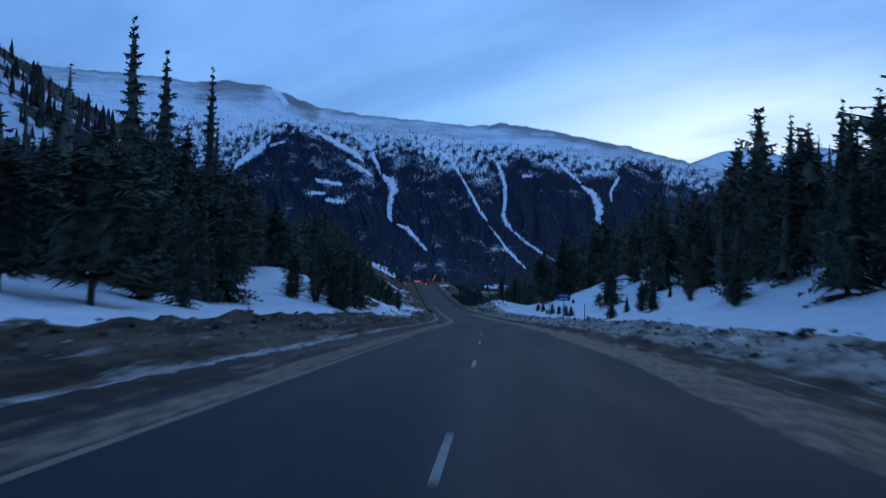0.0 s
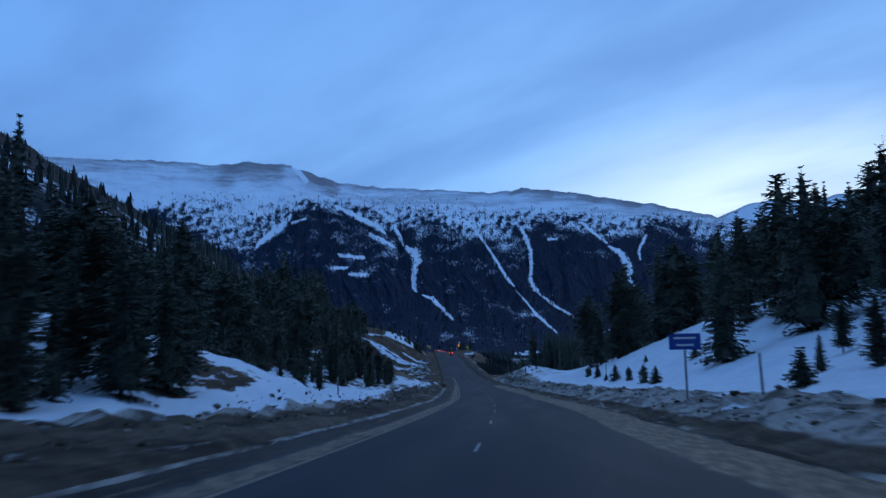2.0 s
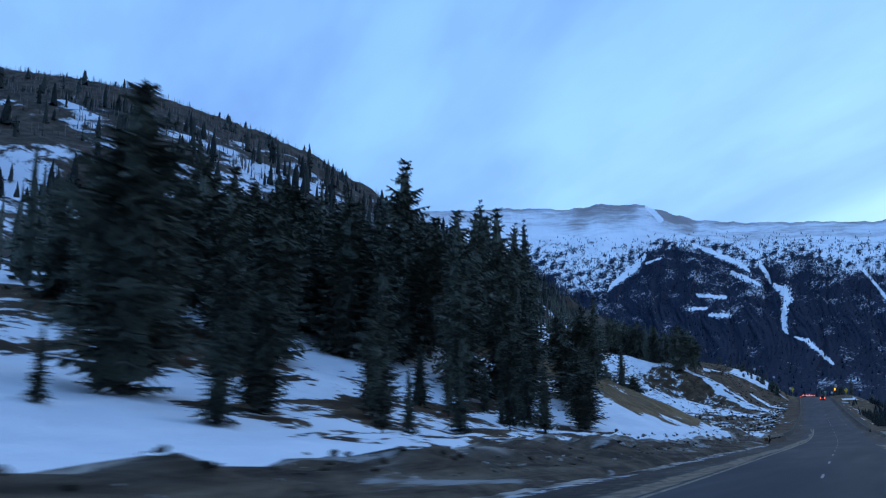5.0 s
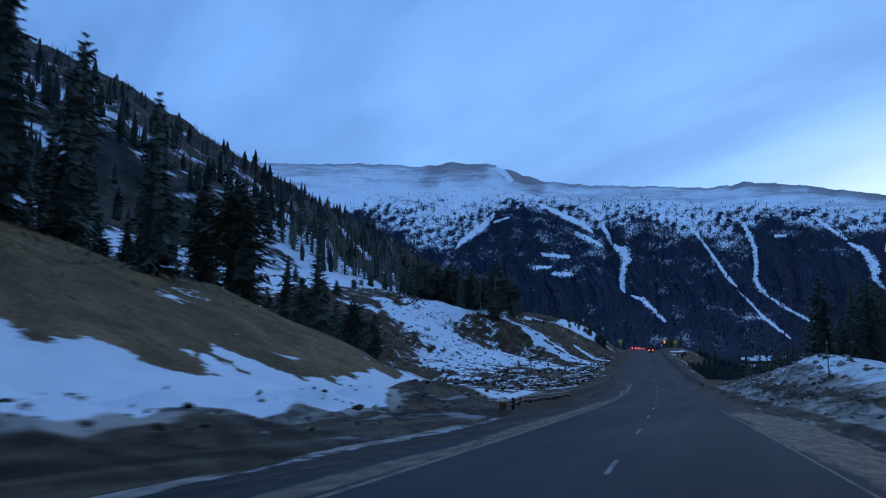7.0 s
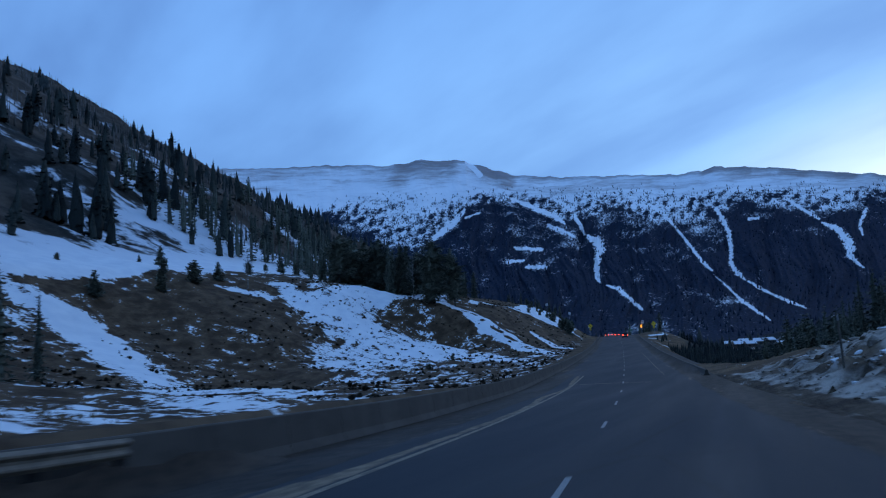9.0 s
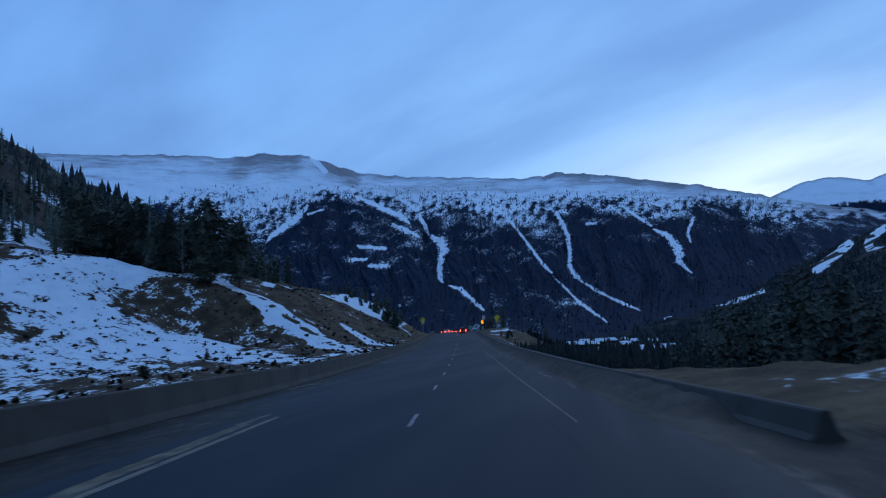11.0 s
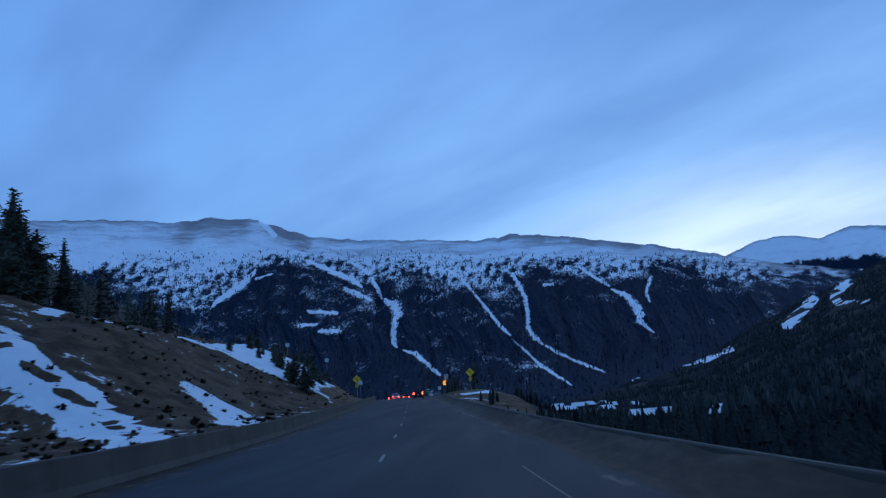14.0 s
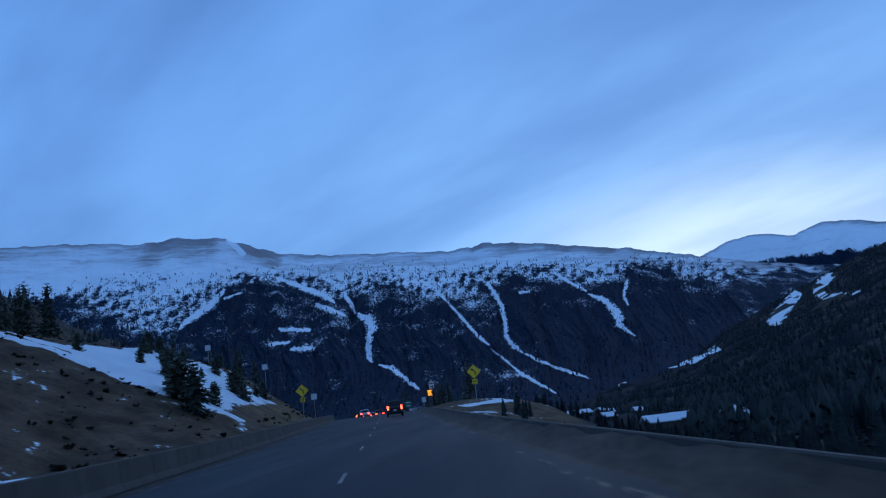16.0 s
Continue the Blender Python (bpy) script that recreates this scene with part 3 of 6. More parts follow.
def ribbon(A, E, line):
    """Distance from a line of changing width, in half widths."""
    best = np.full(A.shape, 99.0)
    for (a0, e0, h0), (a1, e1, h1) in zip(line, line[1:]):
        da, de = a1 - a0, e1 - e0
        f = np.clip(((A - a0) * da + (E - e0) * de) / (da * da + de * de), 0, 1)
        best = np.minimum(best, np.hypot(A - a0 - f * da, E - e0 - f * de) / (h0 + f * (h1 - h0)))
    return best


V = spread((-2600, -1200, 60), (-1200, -600, 24), (-600, -260, 10), (-260, -100, 5), (-100, -40, 2), (-40, -16, 1), (-16, 16, 0.4), (16, 40, 1), (40, 110, 3), (110, 300, 12), (300, 900, 50), (900, 2700, 100))
Yg = spread((-700, -60, 40), (-60, 0, 4), (0, 340, 1.1), (340, 640, 1.4), (640, 1100, 6), (1100, 1600, 14), (1600, 2700, 50))
GV, GY = np.meshgrid(V, Yg)
GX = GV + road_x(np.clip(GY, -160, 1000))
GZ = land(GX, GY)
under = np.abs(GV) < 7.0
GZ = np.where(under & (GY < 1000), GZ - 0.12, GZ)
w_left, w_right = -GV, GV
# cover: r snow, g dry grass, b grime
snow = np.full(GX.shape, 0.9)
grassy = np.zeros(GX.shape)
nose = band(GY + 0.25 * (w_left - 20), 223, 276, 8) * band(w_left, 12.5, 62, 3)
snow = snow - nose * 0.62
grassy = grassy + nose
snow = snow + band(GY, 222, 272, 8) * band(w_left, 9.5, np.interp(GY, [212, 226, 236, 246, 262, 270], [18, 14, 12.5, 11.5, 12, 16]) + 4 * waves(GX * 0, GY, 9, 16), 2) * 0.60
snow = snow + nose * 0.16 * waves(GX * 0.5, GY, 13, 17) + nose * 0.08 * waves(GX, GY, 5, 18)
dusk_floor = (0.55 * band(GY, 176, 236, 14) * band(w_left, 23, 60, 5) + 0.8 * band(GY, 168, 208, 10) * band(w_left, 11.5, 24, 2)).clip(0, 1)
snow = snow - dusk_floor * 0.50
cut = band(GY, 286, 690, 8) * band(w_left, 6, np.interp(GY, [300, 350, 470, 520, 560], [86, 98, 97, 92, 86]), 2)
patchy = 0.425 + 0.05 * waves(GX, GY, 44, 11) + 0.05 * waves(GX, GY, 17, 12) - 0.14 * band(w_left, 5, 11.5, 2)
for line, more in ((((395, 76, 9), (428, 74, 10), (402, 62, 9)), -0.075), (((396, 88, 6), (440, 86, 7), (470, 86, 5)), -0.07), (((360, 52, 8), (385, 55, 9)), -0.12), (((345, 70, 7), (356, 60, 7)), -0.10),
                   (((371, 94, 3.5), (375, 89, 4.5), (377, 85, 5), (373, 74, 5), (366, 64, 4.5), (345, 47, 4)), 0.30), (((352, 86, 7), (346, 74, 7)), 0.04), (((352, 96, 4), (380, 95, 4)), -0.12), (((446, 66, 7), (478, 68, 6)), 0.18), (((412, 50, 9), (450, 52, 11), (462, 44, 7)), 0.17), (((494, 47, 5), (484, 36, 5), (478, 27, 5), (468, 19, 4)), -0.16), (((485, 46, 3.5), (480, 42, 3)), -0.14), (((443, 29, 8), (450, 42, 8), (463, 43, 5)), 0.15), (((500, 36, 6), (494, 26, 6), (486, 19, 4)), -0.12),
                   (((432, 88, 2.2), (441, 80.5, 2.2)), 0.25), (((452, 81, 3), (447, 74, 3)), 0.25), (((300, 26, 6), (315, 28, 6), (350, 38, 6)), 0.09), (((512, 36, 9), (520, 24, 9), (540, 22, 9), (535, 38, 8)), -0.13), (((473, 69, 4), (484, 66, 5), (500, 61, 7), (511, 56, 4)), 0.40), (((506, 60, 5), (530, 50, 5)), -0.06)):
    patchy = patchy + more * np.clip(1.5 - ribbon(GY, w_left, line), 0, 1)
snow = np.where(cut > 0.5, patchy, snow)
snow = snow - 0.55 * band(GY, 270, 306, 8) * band(w_left, 6, 17, 3)
snow = snow - 0.30 * np.clip(1.3 - ribbon(GY, w_left, ((496, 47, 1.0), (486, 38, 1.2), (483, 32.5, 1.2), (481, 27.8, 1.2), (475, 22, 1.5), (466, 17.5, 1.2))), 0, 1)
for line, width in ((((498, 50.5), (485, 39.5), (481.5, 35.5), (480.3, 31.2), (478, 26.4), (471, 20), (460, 16)), 1.25), (((495, 43), (485, 34.7), (483.7, 30.1), (482.9, 26.2), (476, 20), (464, 15.5)), 0.8),
                    (((507, 23.5), (503, 20.5), (497, 17.5), (485, 14)), 1.5), (((508, 22), (509, 17)), 1.3), (((507, 42.3), (540, 38), (544, 33), (547.5, 27.5), (549, 21), (554, 14.7)), 1.0)):
    away = line_distance(GY, w_left, line) / (width * (1 + 0.35 * waves(GX, GY, 7, 15)))
    snow = np.maximum(snow, np.where(away < 1.5, 1.12 - 0.42 * away, 0))
snow = np.maximum(snow, np.clip(1.25 - 0.55 * ribbon(GY, w_right, ((590, 21, 1.5), (575, 27, 2.5), (560, 33, 3.0), (551, 40, 2.0))), 0, 1) * (GV > 0))
field = band(GY, 549, 604, 5) * band(w_left, 14.5, 38, 3)
snow = np.maximum(snow, field * 0.92)
snow = snow - 0.46 * band(GY, 90, 107, 5) * band(w_left, 11.5, 17, 2)
bench = 1.0 * band(w_left, 97.5, 107, 4) * band(GY, 345, 560, 20)
snow = np.maximum(snow, bench * 0.92)
grassy = grassy + cut * (0.06 + 0.30 * band(w_left, 38, 86, 5) * band(GY, 520, 690, 20))
snow = snow - 0.25 * band(w_left, 38, 70, 5) * band(GY, 540, 690, 12)
toe = band(GY, 560, 700, 20) * band(w_left, 8, 17, 3)
snow = snow - toe * 0.5
grassy = grassy + toe * 0.5
drop = band(GY, 330, 720, 14) * band(w_right, 6, 320, 4)
snow = snow - drop * (0.60 - 0.16 * waves(GX, GY, 24, 13))
snow = np.maximum(snow, 0.9 * band(GY, 570, 582, 3) * band(w_right, 10, 16, 1.5))
grassy = grassy + drop * 0.4
mound = band(GY, 250, 335, 20) * band(w_right, 9, 24, 3)
far_flat = np.clip((GY - 640) / 120, 0, 1) * (GV > -60)
snow = snow - far_flat * 0.48
reach = np.where(GV > 0, 12.0, np.interp(GY, [60, 84, 96, 132, 146, 188, 200, 236, 242, 250, 254, 285], [12, 11.5, 9.6, 9.6, 11.5, 11.5, 9.4, 9.4, 11.6, 11.6, 8.6, 8.6])) + 0.5 * waves(GX, GY, 8, 19)
grime = (np.abs(GV) < 16) * np.clip((reach - np.abs(GV)) / 1.2 + 0.5, 0, 1) * np.where(GV > 0, np.clip((340 - GY) / 10, 0, 1) * (0.52 + 0.22 * waves(GX, GY, 7, 24)), np.clip((285 - GY) / 10, 0, 1)) + 0.9 * band(np.abs(GV), 0, 7.9, 0.8) + 0.30 * band(np.abs(GV), 11, 14.5, 2) * (GY < 330) * (GV > 0) + mound * 0.26 + 0.30 * waves(GX, GY, 9, 14) * band(np.abs(GV), 9, 15, 3)
in_woods = np.where(GV < 0, np.clip((w_left - 24) / 10, 0, 1) * (GY < 190), np.clip((w_right - 36) / 12, 0, 1) * (GY < 340))
snow = snow - 0.30 * in_woods
H_hill, H_slope = hill_height(GX, GY), slope_height(GX, GY)
wooded = (H_hill > near_height(GX, GY)) & (w_left > 120)
wooded_r = (H_slope > near_height(GX, GY)) & (w_right > 90)
hq = np.hypot(GX + 5, GY - 176) / 1500
haz = np.degrees(np.arctan2(GX + 5, GY - 176))
wood_snow = 0.43 - 0.24 * np.clip((hq - 0.30) / 0.2, 0, 1) + 0.22 * waves(GX, GY, 130, 21) + 0.12 * waves(GX, GY, 45, 22) + 0.07 * band(hq, 0.17, 0.28, 0.04) * (haz > -46)
wood_dark = 0.25 + 0.30 * waves(GX, GY, 220, 23) + 0.5 * np.clip((hq - 0.84) / 0.1, 0, 1) * (haz < -36) - 0.25 * np.clip((haz + 36) / 8, 0, 1) * np.clip(hq * 3 - 1, 0, 1)
in_hill = np.clip((w_left - 106) / 12, 0, 1) * (GY > -300)
in_valley = np.clip((w_right - 17) / 6, 0, 1) * band(GY, 345, 860, 12) * np.clip((w_right - 17 - np.clip(GY - 560, 0, 60) * 0.2) / 4, 0, 1)
snow = np.where(in_hill > 0.5, wood_snow, np.where(wooded_r, 0.25, snow))
grassy = np.where(in_hill > 0.5, wood_dark, np.where((in_valley > 0.5) | wooded_r, 0.9, grassy))
snow = np.where(in_valley > 0.5, 0.16 + 0.26 * waves(GX, GY, 30, 25) + 0.13 * band(GY, 570, 640, 30) * band(w_right, 30, 80, 10), snow)
ground = grid_mesh("ground", GX, GY, GZ, np.stack([np.clip(snow, 0, 1), np.clip(grassy, 0, 1), np.clip(grime, 0, 1), np.maximum(np.maximum(in_hill, in_valley), wooded_r * 1.0)], -1), M_GROUND)
tagged(ground, "snow, dry grass and dirt beside the highway", "ground", kind="structure")

# the forested slope over the village, a little above the sheet
def polar_slope(name, cx, cy, az, rr, height, cover_of, material, label):
    A, R = np.meshgrid(np.radians(az), rr)
    X, Y = cx + R * np.sin(A), cy + R * np.cos(A)
    ob = grid_mesh(name, X, Y, height(X, Y), cover_of(X, Y, np.degrees(A), R), material)
    return tagged(ob, label, name.replace("_", " "), kind="structure")


RUNS = ((((15.0, 3.80), (16.0, 4.51), (17.0, 5.25)), 0.23), (((17.9, 4.8), (18.1, 5.45), (19.0, 6.05)), 0.19), (((18.0, 4.75), (18.9, 4.65)), 0.12),
        (((2.5, 0.62), (3.4, 1.04), (4.3, 1.33), (5.6, 1.47), (7.6, 1.76), (8.9, 2.06), (9.9, 2.20), (10.9, 2.44), (12.0, 2.80)), 0.085))


def slope_cover_values(X, Y, A, R):
    el = np.degrees(np.arctan2(slope_height(X, Y), R))
    s = 0.22 + 0.10 * waves(X, Y, 200, 31)
    for line, width in RUNS:
        s = np.maximum(s, 1.0 * (line_distance(A, el, line) < width))
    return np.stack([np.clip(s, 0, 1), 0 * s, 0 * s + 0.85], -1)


right_slope = polar_slope("forested_slope", -13, 264, np.arange(1.6, 60, 0.10), spread((450, 2350, 14)), lambda x, y: np.maximum(land(x, y), slope_height(x, y)) + 0.8, slope_cover_values, M_MOUNTAIN, "dark forested slope with cleared snowy runs")

# ---- the mountain ----
RIDGE_AZ = np.array([-60, -45, -32.7, -29.7, -26.5, -23.0, -21.6, -19.3, -16.3, -14.4, -13.0, -9.7, -5.4, -2.4, 0.2, 2.0, 4.1, 6.2, 9.0, 11.4, 13.3, 16, 22, 40])
RIDGE_EL = np.array([12, 12.6, 13.02, 13.05, 13.18, 13.16, 13.07, 13.36, 13.2, 12.46, 12.05, 11.70, 11.46, 11.17, 11.43, 11.2, 10.85, 10.4, 9.86, 9.23, 8.7, 7.9, 6.6, 5])
# where single trees begin below the open snow, and where the closed forest begins
FRINGE_AZ = np.array([-60, -26.4, -24.1, -21.1, -18.8, -17.3, -15.3, -11.5, -7.8, -4.2, -0.6, 2.8, 6.1, 7.2, 10.0, 12.3, 15.2, 40])
FRINGE_EL = np.array([10.30, 10.30, 10.99, 11.35, 10.87, 10.99, 11.08, 11.00, 10.72, 10.40, 10.08, 9.89, 9.77, 9.11, 9.28, 8.87, 8.21, 6])
TREE_AZ = np.array([-60, -26.4, -24.9, -23.4, -21.6, -19.9, -18.9, -17.4, -16.5, -15.4, -13.5, -11.6, -9.8, -7.5, -6.1, -5.0, -3.2, -1.5, 0.6, 2.0, 4.3, 4.9, 5.6, 6.7, 7.7, 8.9, 10.2, 11.2, 12.1, 13.4, 15.3, 40])
TREE_EL = np.array([10.00, 10.00, 9.70, 9.09, 7.74, 7.44, 7.85, 8.91, 10.23, 10.44, 10.33, 9.87, 8.92, 9.28, 9.46, 8.66, 8.58, 8.10, 8.76, 9.01, 8.44, 8.26, 7.88, 7.75, 8.21, 8.62, 8.50, 8.01, 7.42, 7.11, 6.89, 6])
PEAK_AZ = np.array([8, 11, 13.2, 15.08, 16.5, 17.5, 18.7, 20.5, 22, 23.6, 30, 45])
PEAK_EL = np.array([6, 7.6, 8.7, 9.4, 9.55, 9.4, 9.08, 9.57, 9.35, 8.9, 8.5, 8])
# avalanche chutes and snowy clearings: direction, height and half width of each point, in degrees
CHUTES = (
    ((-9.12, 8.95, 0.22), (-8.79, 8.40, 0.22), (-8.60, 7.82, 0.15)),
    ((-8.39, 7.69, 0.15), (-7.79, 7.28, 0.56), (-7.64, 6.82, 0.48), (-7.82, 6.38, 0.30), (-7.95, 5.52, 0.26), (-7.96, 4.88, 0.22), (-7.76, 4.53, 0.07)),
    ((-7.41, 4.36, 0.07), (-6.63, 4.09, 0.26), (-6.12, 3.53, 0.19), (-5.52, 2.93, 0.22), (-5.22, 2.58, 0.11)),
    ((-13.28, 10.51, 0.11), (-12.36, 10.07, 0.22), (-11.26, 9.51, 0.26), (-10.17, 8.95, 0.26), (-9.82, 8.62, 0.11)),
    ((-10.94, 8.55, 0.15), (-10.40, 8.32, 0.30), (-9.85, 8.06, 0.22), (-9.21, 7.68, 0.07)),
    ((-4.24, 9.45, 0.15), (-3.40, 8.71, 0.17), (-2.75, 7.84, 0.12), (-2.12, 6.87, 0.12), (-1.51, 5.86, 0.14), (-1.04, 5.20, 0.19), (-0.69, 4.81, 0.08)),
    ((-0.67, 4.63, 0.05), (0.05, 3.84, 0.10), (0.82, 2.88, 0.13), (1.60, 2.18, 0.15), (2.25, 1.63, 0.10), (2.49, 1.40, 0.05)),
    ((-0.12, 8.76, 0.15), (0.23, 8.00, 0.22), (0.51, 7.25, 0.22), (0.56, 6.16, 0.22), (0.45, 5.27, 0.22), (0.70, 4.70, 0.26), (1.23, 4.08, 0.07)),
    ((1.42, 3.99, 0.09), (2.05, 3.51, 0.17), (2.67, 3.11, 0.09), (3.61, 2.58, 0.17), (4.60, 2.05, 0.05)),
    ((4.10, 8.96, 0.15), (4.94, 8.23, 0.15), (5.84, 7.50, 0.11)),
    ((5.98, 7.27, 0.11), (6.72, 6.81, 0.30), (7.14, 6.24, 0.41), (7.42, 5.59, 0.41), (7.26, 5.19, 0.26), (7.61, 4.67, 0.19), (8.00, 4.29, 0.07)),
    ((8.47, 7.81, 0.15), (8.16, 7.17, 0.15), (8.04, 6.84, 0.15), (8.13, 6.27, 0.07)),
    ((-16.48, 9.93, 0.19), (-17.16, 9.17, 0.30), (-17.95, 8.56, 0.37), (-18.74, 8.03, 0.26), (-19.14, 7.59, 0.07)),
    ((-13.17, 7.17, 0.19), (-11.49, 7.00, 0.19)),
    ((-13.71, 6.33, 0.19), (-12.77, 6.32, 0.19)),
    ((-12.50, 5.88, 0.22), (-11.30, 5.77, 0.22)),
    ((-16.43, 9.40, 0.11), (-15.46, 9.69, 0.11)),
    ((1.76, 7.92, 0.15), (2.34, 7.94, 0.15)),
    ((-10.64, 10.33, 0.11), (-9.73, 9.89, 0.22), (-9.32, 9.37, 0.11)),
)


def build_mountain():
    az = np.concatenate([np.arange(-60, -34, 0.5), np.arange(-34, 15.5, 0.06), np.arange(15.5, 26, 0.3)])
    q = np.linspace(0, 1, 240)
    A, Q = np.meshgrid(az, q)
    ridge, tree, fringe = np.interp(A, RIDGE_AZ, RIDGE_EL), np.interp(A, TREE_AZ, TREE_EL), np.interp(A, FRINGE_AZ, FRINGE_EL)
    ridge = ridge + 0.05 * waves(A * 40, 0 * A, 60, 41) * 1.5
    E = -0.6 + (ridge + 0.6) * Q
    R = np.interp(E / ridge, [-0.1, 0.0, 0.16, 0.42, 0.68, 1.0], [1100, 1250, 1650, 2300, 3000, 3900])
    # spurs and gullies run down the slope
    warp = A + 0.35 * np.sin(E * 1.1 + 0.4) + 0.2 * np.sin(A * 2.3)
    gully = waves(warp * 60, E * 14, 110, 42) * 70
    R = R + gully * np.clip((tree + 0.8 - E) / 1.6, 0.3, 1) * np.clip(E / ridge * 4, 0, 1) * np.clip((1 - Q) * 6, 0, 1)
    X, Y = -13 + R * np.sin(np.radians(A)), 264 + R * np.cos(np.radians(A))
    Z = R * np.tan(np.radians(E))
    wobble = 0.16 * waves(A * 60, E * 60, 60, 44) + 0.10 * waves(A * 60, E * 25, 18, 48)
    tree, fringe = tree + wobble, fringe + 0.6 * wobble
    gap = np.maximum(fringe - tree, 0.25)
    s = np.interp((E - tree) / gap, [0.0, 0.35, 0.8, 1.1], [0.465, 0.505, 0.575, 0.76])
    s = np.where(E < tree, np.interp(tree - E, [0.0, 0.25, 0.7, 1.6, 4.0], [0.475, 0.425, 0.40, 0.385, 0.355]), s)
    s = np.where(E > fringe + 0.3, 0.95, s)
    s = s + 0.055 * waves(A * 60, E * 60, 130, 45) * (E < tree + 0.2) + 0.13 * waves(A * 60, E * 60, 36, 49) * (E > tree) * (E < fringe + 0.2)
    # thinner forest between the chutes
    for a, e, wide, tall, more in ((-4.2, 8.4, 2.2, 0.9, 0.075), (-0.8, 7.3, 0.8, 1.0, 0.10), (-10.9, 7.9, 2.0, 1.2, 0.05), (1.5, 3.4, 1.8, 1.2, 0.055), (-12.5, 6.6, 2.4, 1.0, 0.035), (-5.6, 1.6, 3.0, 0.9, 0.035)):
        s = s + more * np.exp(-((A - a) / wide) ** 2 - ((E - e) / tall) ** 2)
    s = s - 0.05 * band(A, 1.5, 13, 2) * band(E, 0, 6.6, 1)
    jag = 0.72 + 0.50 * waves(A * 60, E * 60, 11, 46) + 0.28 * waves(A * 60, E * 60, 34, 47)
    for line in CHUTES:
        d = ribbon(A, E, line) / np.maximum(jag, 0.3)
        s = np.maximum(s, np.where(d < 2.2, np.clip(1.0 - 0.60 * d, 0, 1), 0))
    b = np.interp(ridge - E, [0, 0.10, 0.25, 0.6, 1.3, 2.2], [0.62, 0.57, 0.50, 0.46, 0.41, 0.30])
    for line, more in ((((-20.9, 11.9, 0.6), (-20.2, 12.8, 0.7), (-17.6, 12.6, 0.8)), 0.13), (((-15.3, 12.6, 0.5), (-13.4, 11.6, 0.45)), 0.16), (((-0.6, 11.3, 0.3), (2.0, 10.9, 0.25)), 0.08), (((4.0, 10.6, 0.25), (8.0, 9.9, 0.2)), 0.12)):
        b = b + more * np.clip(1.4 - ribbon(A, E, line), 0, 1)
    b = b - 0.5 * (line_distance(A, E, ((-16.1, 13.1), (-15.3, 12.2))) < 0.16)
    pick = np.random.RandomState(9)
    chance = np.interp(s, [0.2, 0.36, 0.5, 0.60, 0.72, 0.84], [0.2, 0.35, 0.55, 0.34, 0.10, 0.0]) * (E > 0.4) * (A > -33) * (A < 14)
    spots = tuple(np.argwhere(pick.rand(*A.shape) < chance * 0.22 * np.clip(E / tree, 0.25, 1)).T)
    jig = pick.uniform(-6, 6, (2, len(spots[0])))
    trees_at = X[spots] + jig[0], Y[spots] + jig[1], Z[spots]
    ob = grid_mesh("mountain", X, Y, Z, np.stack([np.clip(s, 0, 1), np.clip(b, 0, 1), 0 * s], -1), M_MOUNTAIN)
    tagged(ob, "long snow-capped mountain ridge with dark forest and avalanche chutes", "mountain", kind="structure")
    az = np.arange(8, 44, 0.15)
    A, Q = np.meshgrid(az, np.linspace(0, 1, 60))
    ridge = np.interp(A, PEAK_AZ, PEAK_EL) + 0.04 * waves(A * 40, 0 * A, 50, 51)
    E = 3.0 + (ridge - 3.0) * Q
    R = 3500 + 850 * Q + waves(A * 60, E * 20, 120, 52) * 60 * np.clip((1 - Q) * 4, 0, 1)
    X, Y, Z = -13 + R * np.sin(np.radians(A)), 264 + R * np.cos(np.radians(A)), R * np.tan(np.radians(E))
    tree = np.interp(A, [8, 13, 16, 19, 24, 44], [8.0, 8.2, 7.9, 7.9, 7.6, 7])
    s = np.interp(tree + 0.2 * waves(A * 60, E * 60, 60, 53) - E, [-0.6, -0.15, 0.1, 0.6], [1, 0.75, 0.45, 0.25])
    b = np.interp(ridge - E, [0, 0.15, 0.6], [0.60, 0.45, 0.28])
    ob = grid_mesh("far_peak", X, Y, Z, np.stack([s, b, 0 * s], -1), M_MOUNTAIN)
    tagged(ob, "distant rounded snowy peak", "mountain", kind="structure")
    return trees_at


MOUNTAIN_TREES = build_mountain()


# ---- the road ----
# spilt sand, damp grit and scraps of snow over the asphalt: distance out, width, softness, amount, from and to along the road
SAND = ((-4.2, 0.9, 0.4, 0.74, -200, 280), (-3.95, 0.4, 0.25, 0.80, 270, 346), (-5.0, 1.7, 0.8, 0.40, -200, 300), (-6.9, 1.1, 0.6, 0.50, -200, 262), (-5.9, 2.2, 0.5, 0.36, 330, 900),
        (5.6, 2.3, 0.7, 0.80, -200, 205), (5.6, 2.9, 0.9, 0.70, 186, 262), (4.9, 1.1, 0.6, 0.36, 250, 345), (4.7, 0.7, 0.6, 0.45, 338, 620), (7.9, 1.2, 0.6, 0.40, -200, 330))
GRIT = ((-5.5, 1.5, 0.5, 0.85, -200, 352), (-6.9, 2.2, 0.7, 0.70, -200, 900), (7.25, 0.8, 0.4, 1.0, -200, 262), (6.6, 3.6, 0.8, 0.70, 250, 900), (-4.5, 0.9, 0.6, 0.45, 340, 900))
SCRAPS = ((-6.5, 1.0, 0.8, 0.52, -200, 250), (-7.3, 0.6, 0.5, 0.52, -200, 240), (-6.9, 1.3, 0.9, 0.60, -200, 70))


